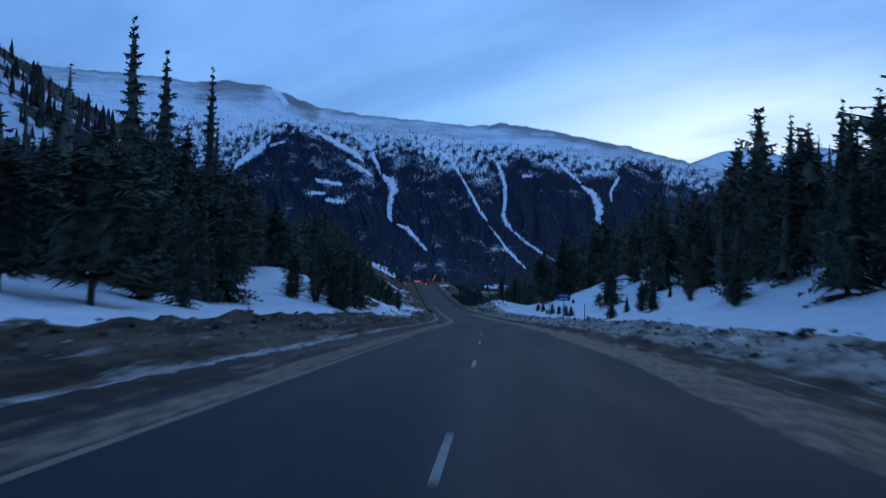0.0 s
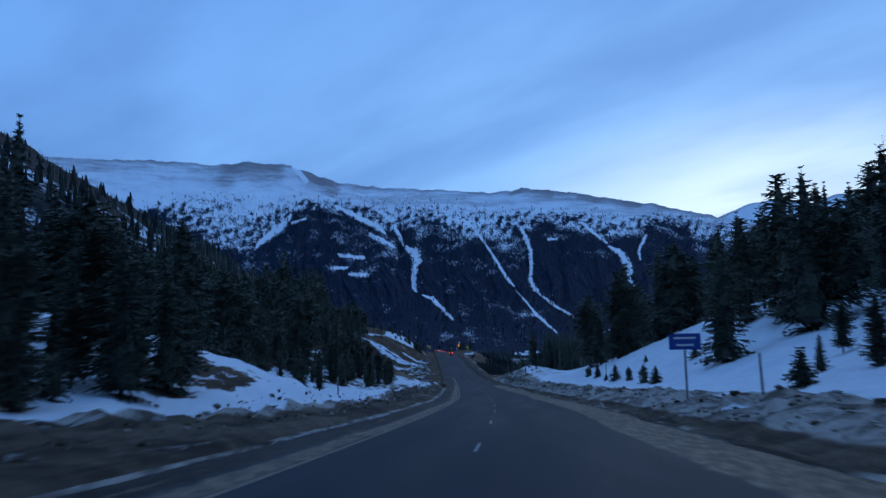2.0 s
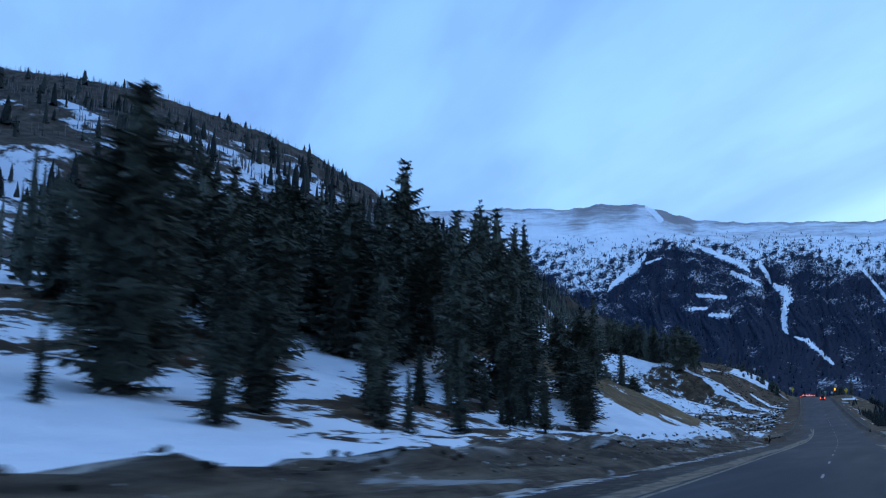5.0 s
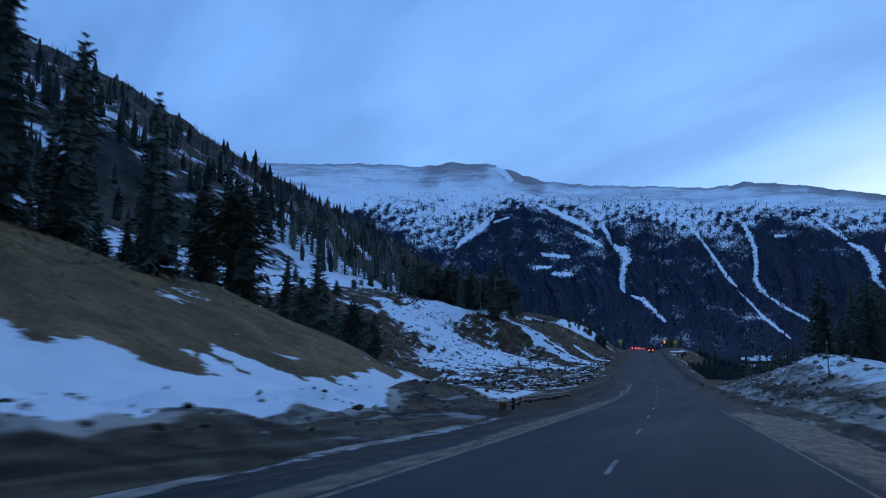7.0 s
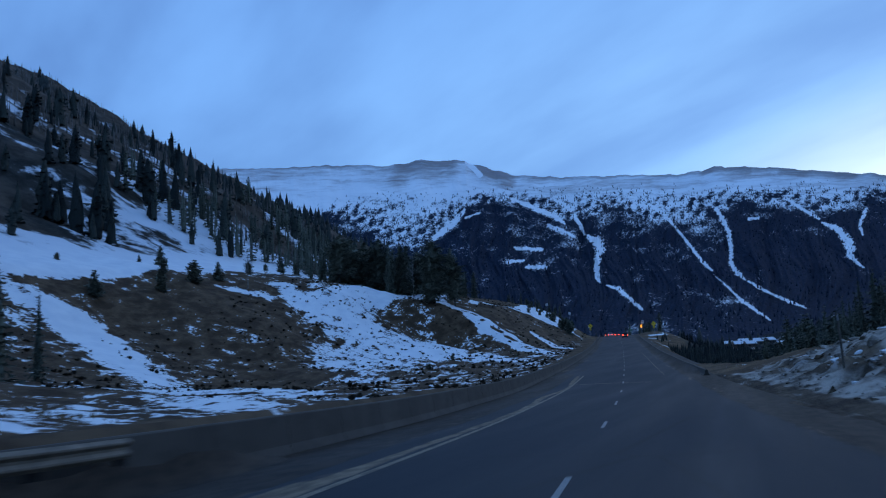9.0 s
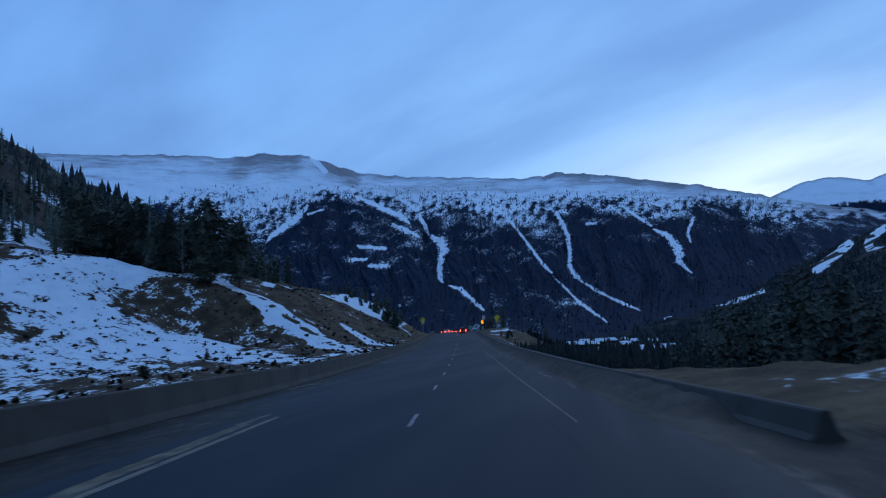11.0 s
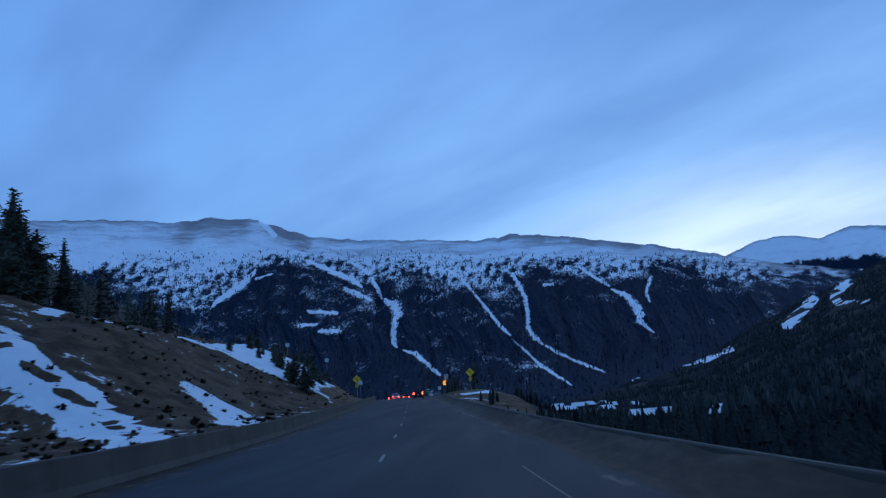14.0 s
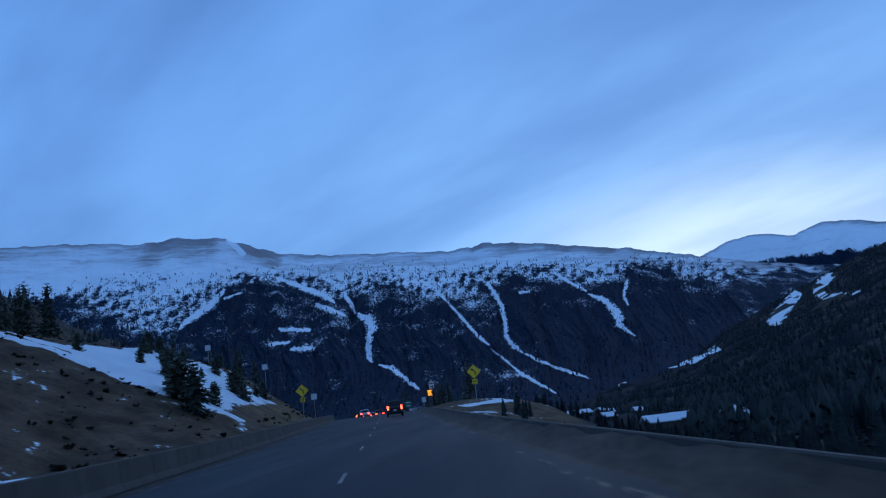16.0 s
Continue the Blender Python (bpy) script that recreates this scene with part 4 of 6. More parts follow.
def spilt(runs, v, y, seed):
    total = np.zeros(v.shape)
    for k, (at, width, soft, amount, y0, y1) in enumerate(runs):
        drift = 0.22 * waves(0 * y, y, 34, seed + k) + 0.08 * waves(0 * y, y, 7, seed + 20 + k)
        here = amount * band(v - drift, at - width / 2, at + width / 2, soft) * band(y, y0, y1, 14)
        total = np.maximum(total, here * (1 + 0.16 * waves(v, y, 22, seed + 40 + k)))
    return np.clip(total, 0, 1)


def strip(name, v0, v1, y0, y1, lift, material, label, category, step=4.0, kind="structure", cols=2):
    ys = np.arange(y0, y1 + 0.01, step)
    Vv, Yy = np.meshgrid(np.linspace(v0, v1, cols), ys)
    Z = road_z(Yy) + lift - np.abs(Vv) * 0.008
    cover = np.stack([spilt(SAND, Vv, Yy, 200), spilt(GRIT, Vv, Yy, 300), spilt(SCRAPS, Vv, Yy, 400)], -1)
    ob = grid_mesh(name, Vv + road_x(Yy), Yy, Z, cover, material)
    return tagged(ob, label, category, kind=kind)


strip("road", -4.0, 4.4, -160, 800, 0.0, M_ROAD, "worn grey two-lane highway asphalt", "road", 3.0, cols=43)
strip("shoulder_left", -7.6, -4.0, -160, 800, 0.0, M_ROAD, "sandy, gritty left road shoulder with scraps of snow", "road shoulder", 1.5, cols=25)
strip("shoulder_right", 4.4, 8.4, -160, 800, 0.0, M_ROAD, "sandy, damp right road shoulder", "road shoulder", 1.5, cols=27)
strip("edge_line_left", -3.75, -3.59, -160, 345, 0.006, M_EDGE_LINE, "grimy beige left edge line", "road marking", 3.0)
strip("edge_line_right", 4.10, 4.18, 188, 264, 0.006, M_EDGE_LINE, "thin worn right edge line", "road marking", 3.0)
strip("edge_line_right_far", 3.36, 3.40, 340, 432, 0.006, M_EDGE_LINE, "thin worn right edge line", "road marking", 3.0)

# lane dashes, each a painted bar on the asphalt
DASH_N = np.array([-8, 0, 5, 13, 14, 15, 17, 19, 20, 27, 29, 32, 34, 35, 54])
DASH_Y = np.array([-106, 9.2, 81.4, 196.1, 210.6, 222.8, 249.2, 276, 289.6, 380.4, 408.2, 448.6, 475.4, 489.4, 756])


def surface_strip(bm, v0, v1, y0, y1, lift, pieces=3):
    rows = []
    for y in np.linspace(y0, y1, pieces):
        rows.append([bm.verts.new((road_x(y) + v, y, road_z(y) + lift - abs(v) * 0.008)) for v in (v0, v1)])
    for a, b in zip(rows, rows[1:]):
        bm.faces.new((a[0], a[1], b[1], b[0]))


for n in range(-6, 55):
    y = float(np.interp(n, DASH_N, DASH_Y))
    bm = bmesh.new()
    worn = random.uniform(0.92, 1.0)
    surface_strip(bm, -0.05, 0.05, y - 1.5 * worn, y + 1.5 * worn, 0.006)
    dash = part("lane_dash", bm, M_WHITE_LINE)
    tagged(dash, "worn white lane dash painted on the asphalt", "road marking", "lane dashes", "structure")

# a cross seam where the pavement changes, and the shoulder's sand windrows
strip("pavement_seam", -3.5, 2.0, 328.0, 328.25, 0.006, M_EDGE_LINE, "thin pale seam across the asphalt", "road marking", 0.25, cols=12)


def windrow(name, w, y0, y1, width, height, seed, label, dirt=0.0):
    """A low ragged ridge of sand or old snow left along the shoulder."""
    ys = np.arange(y0, y1, 0.9)
    us = np.linspace(-1, 1, 7)
    U, Yy = np.meshgrid(us, ys)
    wander = w + 0.35 * waves(0 * Yy, Yy, 30, seed) + 0.10 * waves(0 * Yy, Yy, 5, seed + 1)
    half = width * (0.65 + 0.45 * waves(0 * Yy + 3, Yy, 12, seed + 2))
    half = np.maximum(half, 0.08)
    Vv = wander + U * half
    gap = np.clip(0.62 + 0.8 * waves(0 * Yy + 9, Yy, 16, seed + 3), 0, 1)
    Z = road_z(Yy) - np.abs(Vv) * 0.008 - 0.02 + (1 - U * U) * height * gap * (0.8 + 0.5 * waves(Vv * 3, Yy, 2.2, seed + 4, 2)) + 0.02
    x = road_x(Yy) + Vv
    cover = np.stack([np.full(U.shape, 0.86), 0 * U, np.clip(0.34 + dirt + 0.5 * (1 - gap) + 0.25 * waves(Vv * 2, Yy, 6, seed + 5), 0, 1)], -1)
    ob = grid_mesh(name, x, Yy, Z, cover, M_GROUND)
    return tagged(ob, label, "snow ridge", kind="stuff")


windrow("old_snow_ridge", -6.7, 2, 246, 0.34, 0.08, 61, "thin ridge of old snow along the sandy shoulder", 0.10)
windrow("old_snow_ridge", -8.0, 10, 240, 0.40, 0.15, 71, "thin ridge of old snow along the sandy shoulder", 0.10)
windrow("sand_ridge", 7.0, -10, 300, 0.45, 0.08, 81, "thin ridge of sandy snow along the shoulder", 0.45)


def dirt_bank(w0, w1, y0, y1, height, seed, label):
    """Dark dirt swept up in a slope against a barrier, or a dark bank added below a rail."""
    ys = np.arange(y0, y1, 0.8)
    U, Yy = np.meshgrid(np.linspace(0, 1, 10), ys)
    Vv = w0 + (w1 - w0) * U
    ends = np.clip((Yy - y0) / 5, 0, 1) * np.clip((y1 - Yy) / 5, 0, 1)
    rise = height * U ** 1.5 * (1 + 0.22 * waves(Vv, Yy, 7, seed)) + 0.05 * waves(Vv * 2, Yy, 1.6, seed + 1, 2) * U
    Z = road_z(Yy) - np.abs(Vv) * 0.008 - 0.014 + 0.02 * waves(Vv * 0, Yy, 3, seed + 2) + rise * ends - 0.03 * (1 - ends)
    cover = np.stack([0 * U + 0.28, 0 * U + 1.0, 0 * U], -1)
    ob = grid_mesh("dirt_bank", road_x(Yy) + Vv, Yy, Z, cover, M_ROAD)
    return tagged(ob, label, "dirt bank", kind="stuff")


dirt_bank(5.1, 6.33, 338, 612, 0.40, 131, "dark dirt swept up against the concrete barrier")
# bank added to fill the dark space below the rail and hide its posts
dirt_bank(-6.25, -6.72, 246, 282, 0.58, 141, "dark bank filling the space under the guard rail")


# ---- clods of ploughed snow and dirt on the banks ----
def clods(name, count, v0, v1, y0, y1, s0, s1, seed, grime, label):
    rng = np.random.RandomState(seed)
    ico = bmesh.new()
    bmesh.ops.create_icosphere(ico, subdivisions=1, radius=1)
    base = np.array([v.co for v in ico.verts])
    faces = np.array([[v.index for v in f.verts] for f in ico.faces])
    ico.free()
    y, v = rng.uniform(y0, y1, count), rng.uniform(v0, v1, count)
    x = road_x(y) + v
    z = land(x, y)
    s = s0 + (s1 - s0) * rng.rand(count) ** 3
    pts = base[None] * (1 + 0.35 * rng.randn(count, len(base), 1)) * s[:, None, None] * rng.uniform(0.7, 1.5, (count, 1, 3)) * np.array([1, 1, 0.6])
    pts = pts + np.stack([x, y, z + s * 0.12], -1)[:, None]
    tri = faces[None] + (np.arange(count) * len(base))[:, None, None]
    me = bpy.data.meshes.new(name)
    me.from_pydata(pts.reshape(-1, 3).tolist(), [], tri.reshape(-1, 3).tolist())
    at = me.color_attributes.new("cover", "FLOAT_COLOR", "POINT")
    g = np.repeat(np.clip(grime + 0.25 * rng.randn(count), 0, 1), len(base))
    at.data.foreach_set("color", np.stack([0 * g + 0.95, 0 * g, g, 0 * g], -1).astype(np.float32).ravel())
    me.materials.append(M_GROUND)
    return tagged(new(name, me), label, "snow clods", kind="stuff")


clods("snow_clods", 1900, -11.0, -7.8, 0, 258, 0.03, 0.13, 5, 0.85, "grimy clods of ploughed snow and dirt on the bank")
clods("snow_clods", 2800, 8.2, 12.8, 0, 325, 0.03, 0.16, 6, 0.70, "grimy clods of ploughed snow and dirt on the bank")
clods("snow_clods", 260, 11, 19, 285, 330, 0.08, 0.45, 7, 0.52, "large clods of ploughed snow on a roadside heap")


# ---- conifers ----
def spray(bm, root, way, length, droop, width, rng, twigs):
    """One branch: a drooping, tapering blade with ragged side twigs."""
    side = Vector((-way.y, way.x, 0)).normalized()
    up = Vector((0, 0, 1))
    pts = []
    for k in range(4):
        f = k / 3
        pts.append(root + way * (length * f) + up * (-droop * length * f * f + 0.06 * length * f))
    prev = None
    for k, p in enumerate(pts):
        wd = width * (1 - k / 3) * 0.35 + 0.015
        pair = (bm.verts.new(p + side * wd), bm.verts.new(p - side * wd + up * 0.02))
        if prev:
            bm.faces.new((prev[0], prev[1], pair[1], pair[0]))
        prev = pair
    for k in range(twigs):
        f = (k + 0.6) / (twigs + 0.2)
        i = min(int(f * 3), 2)
        p = pts[i].lerp(pts[i + 1], f * 3 - i)
        for sgn in (1, -1):
            reach = width * (1.15 - f) * rng.uniform(0.7, 1.4)
            tip = p + side * (sgn * reach) + way * (reach * rng.uniform(0.3, 0.9)) + up * (-reach * rng.uniform(0.1, 1.0))
            wdt = 0.22 * length / max(twigs, 1) + 0.06
            bm.faces.new((bm.verts.new(p - way * wdt), bm.verts.new(tip), bm.verts.new(p + way * wdt * 1.3 + up * 0.04)))


def conifer(seed, height, spread_m, bare, whorls, per, twigs, pine=False, core=0.32):
    rng = random.Random(seed)
    trunk = bmesh.new()
    lean = Vector((rng.uniform(-0.02, 0.02), rng.uniform(-0.02, 0.02), 0)) * height
    mid = lean * 0.4 + Vector((0, 0, height * 0.5))
    r = height * 0.013 + 0.04
    rod(trunk, (0, 0, -0.4), mid, r, r * 0.6, 7)
    rod(trunk, mid, lean + Vector((0, 0, height * 0.985)), r * 0.6, 0.015, 6)
    for k in range(8 if bare > 0.15 else 3):
        z = height * rng.uniform(0.05, max(bare, 0.12))
        a = rng.uniform(0, math.tau)
        p = lean * (z / height) + Vector((0, 0, z))
        rod(trunk, p, p + Vector((math.cos(a), math.sin(a), -0.25)) * rng.uniform(0.3, 1.0), 0.02, 0.006, 4)
    crown = bmesh.new()
    # the dense inner foliage, ragged from whorl to whorl
    last = None
    for w in range(0, whorls + 1, 2):
        f = min(1, w / whorls)
        z = height * (bare + 0.03 + (0.93 - bare) * f)
        rad = spread_m * (core * (1 - f) ** 0.8 + 0.02) if not pine else spread_m * core * math.sin(min(1, (1 - f) * 1.25 + 0.08) * math.pi * 0.62)
        ring_v = [crown.verts.new((lean.x * z / height + rad * rng.uniform(0.55, 1.3) * math.cos(k * math.tau / 8), lean.y * z / height + rad * rng.uniform(0.55, 1.3) * math.sin(k * math.tau / 8), z + rng.uniform(-0.4, 0.4) * height / whorls * 1.6)) for k in range(8)]
        if last:
            for k in range(8):
                crown.faces.new((last[k], last[(k + 1) % 8], ring_v[(k + 1) % 8], ring_v[k]))
        last = ring_v
    for w in range(whorls):
        f = w / (whorls - 1)
        z = height * (bare + (0.985 - bare) * f ** 0.92)
        if pine:
            reach = spread_m * (math.sin(min(1, (1 - f) * 1.25 + 0.12) * math.pi * 0.62)) * rng.uniform(0.6, 1.15)
        else:
            reach = spread_m * ((1 - f) ** 0.85 * 0.95 + 0.05) * rng.uniform(0.72, 1.12)
        n = max(4, int(per * (0.55 + 0.45 * (1 - f))))
        turn = rng.uniform(0, math.tau)
        for k in range(n):
            if rng.random() < 0.10:
                continue
            a = turn + (k + rng.uniform(-0.3, 0.3)) * math.tau / n
            ln = max(0.22, reach * rng.uniform(0.65, 1.15))
            root = lean * (z / height) + Vector((0, 0, z + rng.uniform(-0.25, 0.25) * height / whorls))
            rise = rng.uniform(0.05, 0.4) if pine else rng.uniform(-0.15, 0.15) + 0.35 * f
            spray(crown, root, Vector((math.cos(a), math.sin(a), rise)), ln, (0.12 if pine else 0.30) * (1 - 0.5 * f), (0.42 if pine else 0.36) * ln + 0.10, rng, twigs)
    return trunk, crown


def make_tree(kind, seed, height, spread_m, bare, whorls, per, twigs):
    pine = kind == "pine"
    t, c = conifer(seed, height, spread_m, bare, whorls, per, twigs, pine)
    label = "dark ragged lodgepole pine standing in snow" if pine else "dark full-skirted spruce standing in snow"
    ob = thing(kind + "_tree", pose(0, 0, -500), label, "tree", "roadside conifers")
    part("trunk", t, M_BARK, ob)
    part("crown", c, M_PINE if pine else M_SPRUCE, ob)
    return ob


NEAR = [make_tree("spruce", 1, 16, 3.3, 0.03, 24, 11, 5), make_tree("spruce", 2, 16, 2.7, 0.05, 25, 10, 5), make_tree("spruce", 3, 16, 3.7, 0.02, 23, 12, 5),
        make_tree("pine", 4, 16, 2.9, 0.04, 22, 11, 5), make_tree("pine", 5, 16, 2.5, 0.08, 21, 10, 5), make_tree("pine", 6, 16, 3.3, 0.03, 23, 11, 5), make_tree("pine", 8, 16, 4.6, 0.16, 17, 11, 5)]
SMALL = [make_tree("spruce", 21, 3, 1.15, 0.02, 13, 9, 3), make_tree("pine", 22, 3, 0.95, 0.02, 13, 9, 3)]
MODELS = {id(o): (16 if o not in SMALL else 3) for o in NEAR + SMALL}
placed = []


def plant(model, x, y, height, wide=1.0):
    k = height / MODELS[id(model)]
    z = float(land(x, y))
    ob = copy_thing(model, pose(x, y, z - 0.15 * k, 0, 0, random.uniform(0, 360)))
    ob.scale = (k * wide, k * wide, k)
    placed.append((x, y))
    return ob


def grove(models, count, w0, w1, y0, y1, h0, h1, apart, keep=None, wide=(1.0, 1.45)):
    """Trees between two distances out from the road (negative: on its left)."""
    made = tries = 0
    while made < count and tries < count * 25:
        tries += 1
        y, w = random.uniform(y0, y1), random.uniform(w0, w1)
        x = float(road_x(y)) + w
        if keep and not keep(w, y):
            continue
        if any((x - a) ** 2 + (y - b) ** 2 < apart ** 2 for a, b in placed):
            continue
        plant(random.choice(models), x, y, random.uniform(h0, h1), random.uniform(*wide))
        made += 1


random.seed(7)
# single trees that stand out against the sky
for m_i, x, y, h, wd in ((1, -32.8, 74.1, 23, 0.75), (0, -27.4, 68.3, 19.5, 0.72), (1, -26.6, 76.5, 19.5, 0.6), (1, -33.8, 98.9, 17, 0.75), (0, -34.3, 112.9, 15.5, 0.9), (1, -46.8, 125.8, 23, 0.75), (0, -41.6, 123, 15, 0.9),
                         (1, -36.4, 242.5, 10, 1.2), (1, -46, 246, 12.5, 1.1), (0, -34.6, 205.2, 13.6, 0.9), (3, -41.7, 218.7, 13.6, 1.0), (4, -41.9, 222.7, 14.3, 0.9), (1, -42.4, 225.7, 15.3, 1.0), (3, -42.4, 229.2, 14.9, 1.0), (4, -43, 234.5, 14.4, 0.9), (0, -43.3, 238.5, 16.0, 0.9),
                         (3, 26.4, 90, 17.9, 0.85), (1, 26.6, 82, 15.7, 0.9), (0, 26.7, 70, 15, 0.8), (4, 26.9, 63, 14.4, 0.9), (3, 20.8, 78, 13.4, 0.9), (0, 37.4, 169, 14, 0.8),
                         (3, 45, 158, 16, 0.9), (6, -88.9, 489.4, 18.3, 1.15), (6, -84.5, 494, 14.5, 1.0), (1, -103, 491, 16, 0.8), (3, -91.7, 513, 14.6, 1.0), (1, -105, 499, 14, 0.9)):
    plant(NEAR[m_i], x, y, h, wd)
grove(NEAR, 60, -44, -16, -15, 64, 6, 10.5, 2.1, lambda w, y: w < -17.5 - 2 * math.sin(y * 0.11))
grove(NEAR, 46, -44, -19, 60, 108, 9, 13, 2.1, lambda w, y: not (72 < y < 116 and w > -26.5))
grove(NEAR, 50, -54, -20, 116, 172, 8, 13, 2.8, lambda w, y: w < -22 - 2.5 * math.sin(y * 0.09 + 1))
grove(NEAR, 34, -50, -18, 178, 224, 7, 12, 2.4, lambda w, y: w < -25 - min(6, max(0, y - 180) * 0.6) - max(0, y - 205) * 0.30)
grove(NEAR, 14, -25, -17, 116, 200, 2.5, 6, 3.0)
grove(NEAR, 15, -18.5, -13, 82, 98, 3.0, 6.5, 1.7)
grove(NEAR, 9, -23, -14.5, 174, 203, 2.0, 5.0, 2.4)
grove(NEAR, 26, -46, -30, 200, 224, 9, 13, 2.0, lambda w, y: w < -30 - max(0, y - 212) * 0.5)
for x, y, h, wd in ((-26.8, 211.5, 5.2, 1.9), (-24.0, 204.5, 4.6, 1.8), (-29.4, 215.0, 5.5, 1.8), (-30.5, 209.0, 6.0, 1.7)):
    plant(NEAR[5], x, y, h, wd)
grove(NEAR, 50, -74, -32, 200, 262, 10, 15, 2.6, lambda w, y: w < -31 - max(0, y - 226) * 0.30)
grove(NEAR, 20, -58, -27, 264, 285, 7, 12, 2.6)
plant(NEAR[3], -47.5, 294.5, 8.0, 1.35)
plant(NEAR[5], -50.5, 291.0, 8.4, 1.3)
grove(NEAR, 30, -84, -50, 484, 545, 11, 16, 2.8)
grove(NEAR, 124, 17.5, 60, 0, 245, 9, 16, 2.5, lambda w, y: w > 19.5 + 13.5 * math.exp(-((y - 178) / 26) ** 2) + 7 * math.exp(-((y - 84) / 34) ** 2) + 1.8 * math.sin(y * 0.17))
grove(NEAR, 9, 18, 26, 70, 150, 1.8, 4.5, 3.6)
grove(SMALL, 24, -36, -15, 549, 606, 1.2, 3.6, 2.0)
grove(SMALL, 6, -42, -16, 400, 470, 0.8, 1.6, 3.0)
grove(SMALL, 12, -108, -88, 380, 500, 1.5, 5, 4.0)
grove(SMALL, 12, 15, 24, 100, 200, 0.8, 2.2, 2.0)
plant(SMALL[0], float(road_x(545)) - 16.5, 546, 5.0, 1.2)
plant(SMALL[1], float(road_x(549)) - 18.5, 549, 4.0, 1.3)
plant(NEAR[0], float(road_x(606)) - 22.5, 606, 5.5, 1.2)
for m_i, x, y, h, wd in ((5, -45, 214, 17.2, 0.85), (4, -51.3, 252.5, 16.6, 0.85), (5, 27.0, 100.5, 16.2, 0.8), (3, 30.8, 103, 16.6, 0.8),
                         (3, -32, 202, 9.5, 1.2), (5, -31.6, 207, 9.0, 1.3), (0, -32, 213, 9.0, 1.2), (5, -28.8, 203.5, 6.0, 1.3), (3, -35, 207.5, 11, 1.2)):
    plant(NEAR[m_i], x, y, h, wd)


def crown_arrays(seed, spread_m, bare, pine, whorls=18, per=9, twigs=2, core=0.26):
    """A light conifer one metre tall, as points and triangles."""
    t, c = conifer(seed, 16, spread_m, bare, whorls, per, twigs, pine, core)
    t.free()
    bmesh.ops.triangulate(c, faces=c.faces[:])
    c.verts.index_update()
    pts = np.array([v.co for v in c.verts]) / 16
    tri = np.array([[v.index for v in f.verts] for f in c.faces])
    c.free()
    return pts, tri


LIGHT = [crown_arrays(41, 3.4, 0.03, False), crown_arrays(42, 2.8, 0.05, False), crown_arrays(43, 3.0, 0.06, True)]
BACK = [crown_arrays(44, 3.4, 0.03, False, 12, 7, 1), crown_arrays(45, 2.8, 0.05, False, 12, 7, 1), crown_arrays(46, 3.0, 0.06, True, 12, 7, 1)]
HILL = [crown_arrays(51, 4.2, 0.02, False, 11, 7, 1, 0.50), crown_arrays(52, 3.7, 0.03, False, 10, 7, 1, 0.50), crown_arrays(53, 3.8, 0.04, True, 10, 7, 1, 0.50)]


def mesh_of(name, v, f, material, label, category):
    me = bpy.data.meshes.new(name)
    me.vertices.add(len(v))
    me.vertices.foreach_set("co", v.astype(np.float32).ravel())
    me.loops.add(f.size)
    me.loops.foreach_set("vertex_index", f.astype(np.int32).ravel())
    me.polygons.add(len(f))
    me.polygons.foreach_set("loop_start", np.arange(0, f.size, 3, dtype=np.int32))
    me.update(calc_edges=True)
    me.materials.append(material)
    return tagged(new(name, me), label, category, kind="stuff")


def deep_woods(name, count, w0, w1, y0, y1, h0, h1, seed, label, keep=None, needle=None, top=None, more=None):
    """The closed stand behind the roadside trees, too dense to count."""
    rs = np.random.RandomState(seed)
    y, w = rs.uniform(y0, y1, count), rs.uniform(w0, w1, count)
    if keep is not None:
        ok = keep(w, y)
        y, w = y[ok], w[ok]
    x = road_x(np.clip(y, -160, 1000)) + w
    h = rs.uniform(h0, h1, len(x))
    if top is not None:
        h = np.clip(np.minimum(h, top(y) + (more(w, y) if more else 0) - land(x, y) + rs.uniform(-2, 0.5, len(x))), 2.0, None)
    return woods_of(name, HILL if needle else LIGHT if name == "roadside_stand" else BACK, x, y, h, rs, needle or M_SPRUCE, label)


def woods_of(name, crowns, x, y, h, rs, material, label):
    z = land(x, y) - 0.3
    which, turn = rs.randint(0, len(crowns), len(x)), rs.uniform(0, math.tau, len(x))
    vs, fs, base = [], [], 0
    for k, (pts, tri) in enumerate(crowns):
        i = np.flatnonzero(which == k)
        c, s = np.cos(turn[i])[:, None], np.sin(turn[i])[:, None]
        hh = h[i][:, None]
        wide = hh * rs.uniform(0.85, 1.2, (len(i), 1))
        px = x[i][:, None] + (pts[None, :, 0] * c - pts[None, :, 1] * s) * wide
        py = y[i][:, None] + (pts[None, :, 0] * s + pts[None, :, 1] * c) * wide
        pz = z[i][:, None] + pts[None, :, 2] * hh
        vs.append(np.stack([px, py, pz], -1).reshape(-1, 3))
        fs.append((tri[None] + (base + np.arange(len(i)) * len(pts))[:, None, None]).reshape(-1, 3))
        base += len(i) * len(pts)
    return mesh_of(name, np.concatenate(vs), np.concatenate(fs), material, label, "woods")


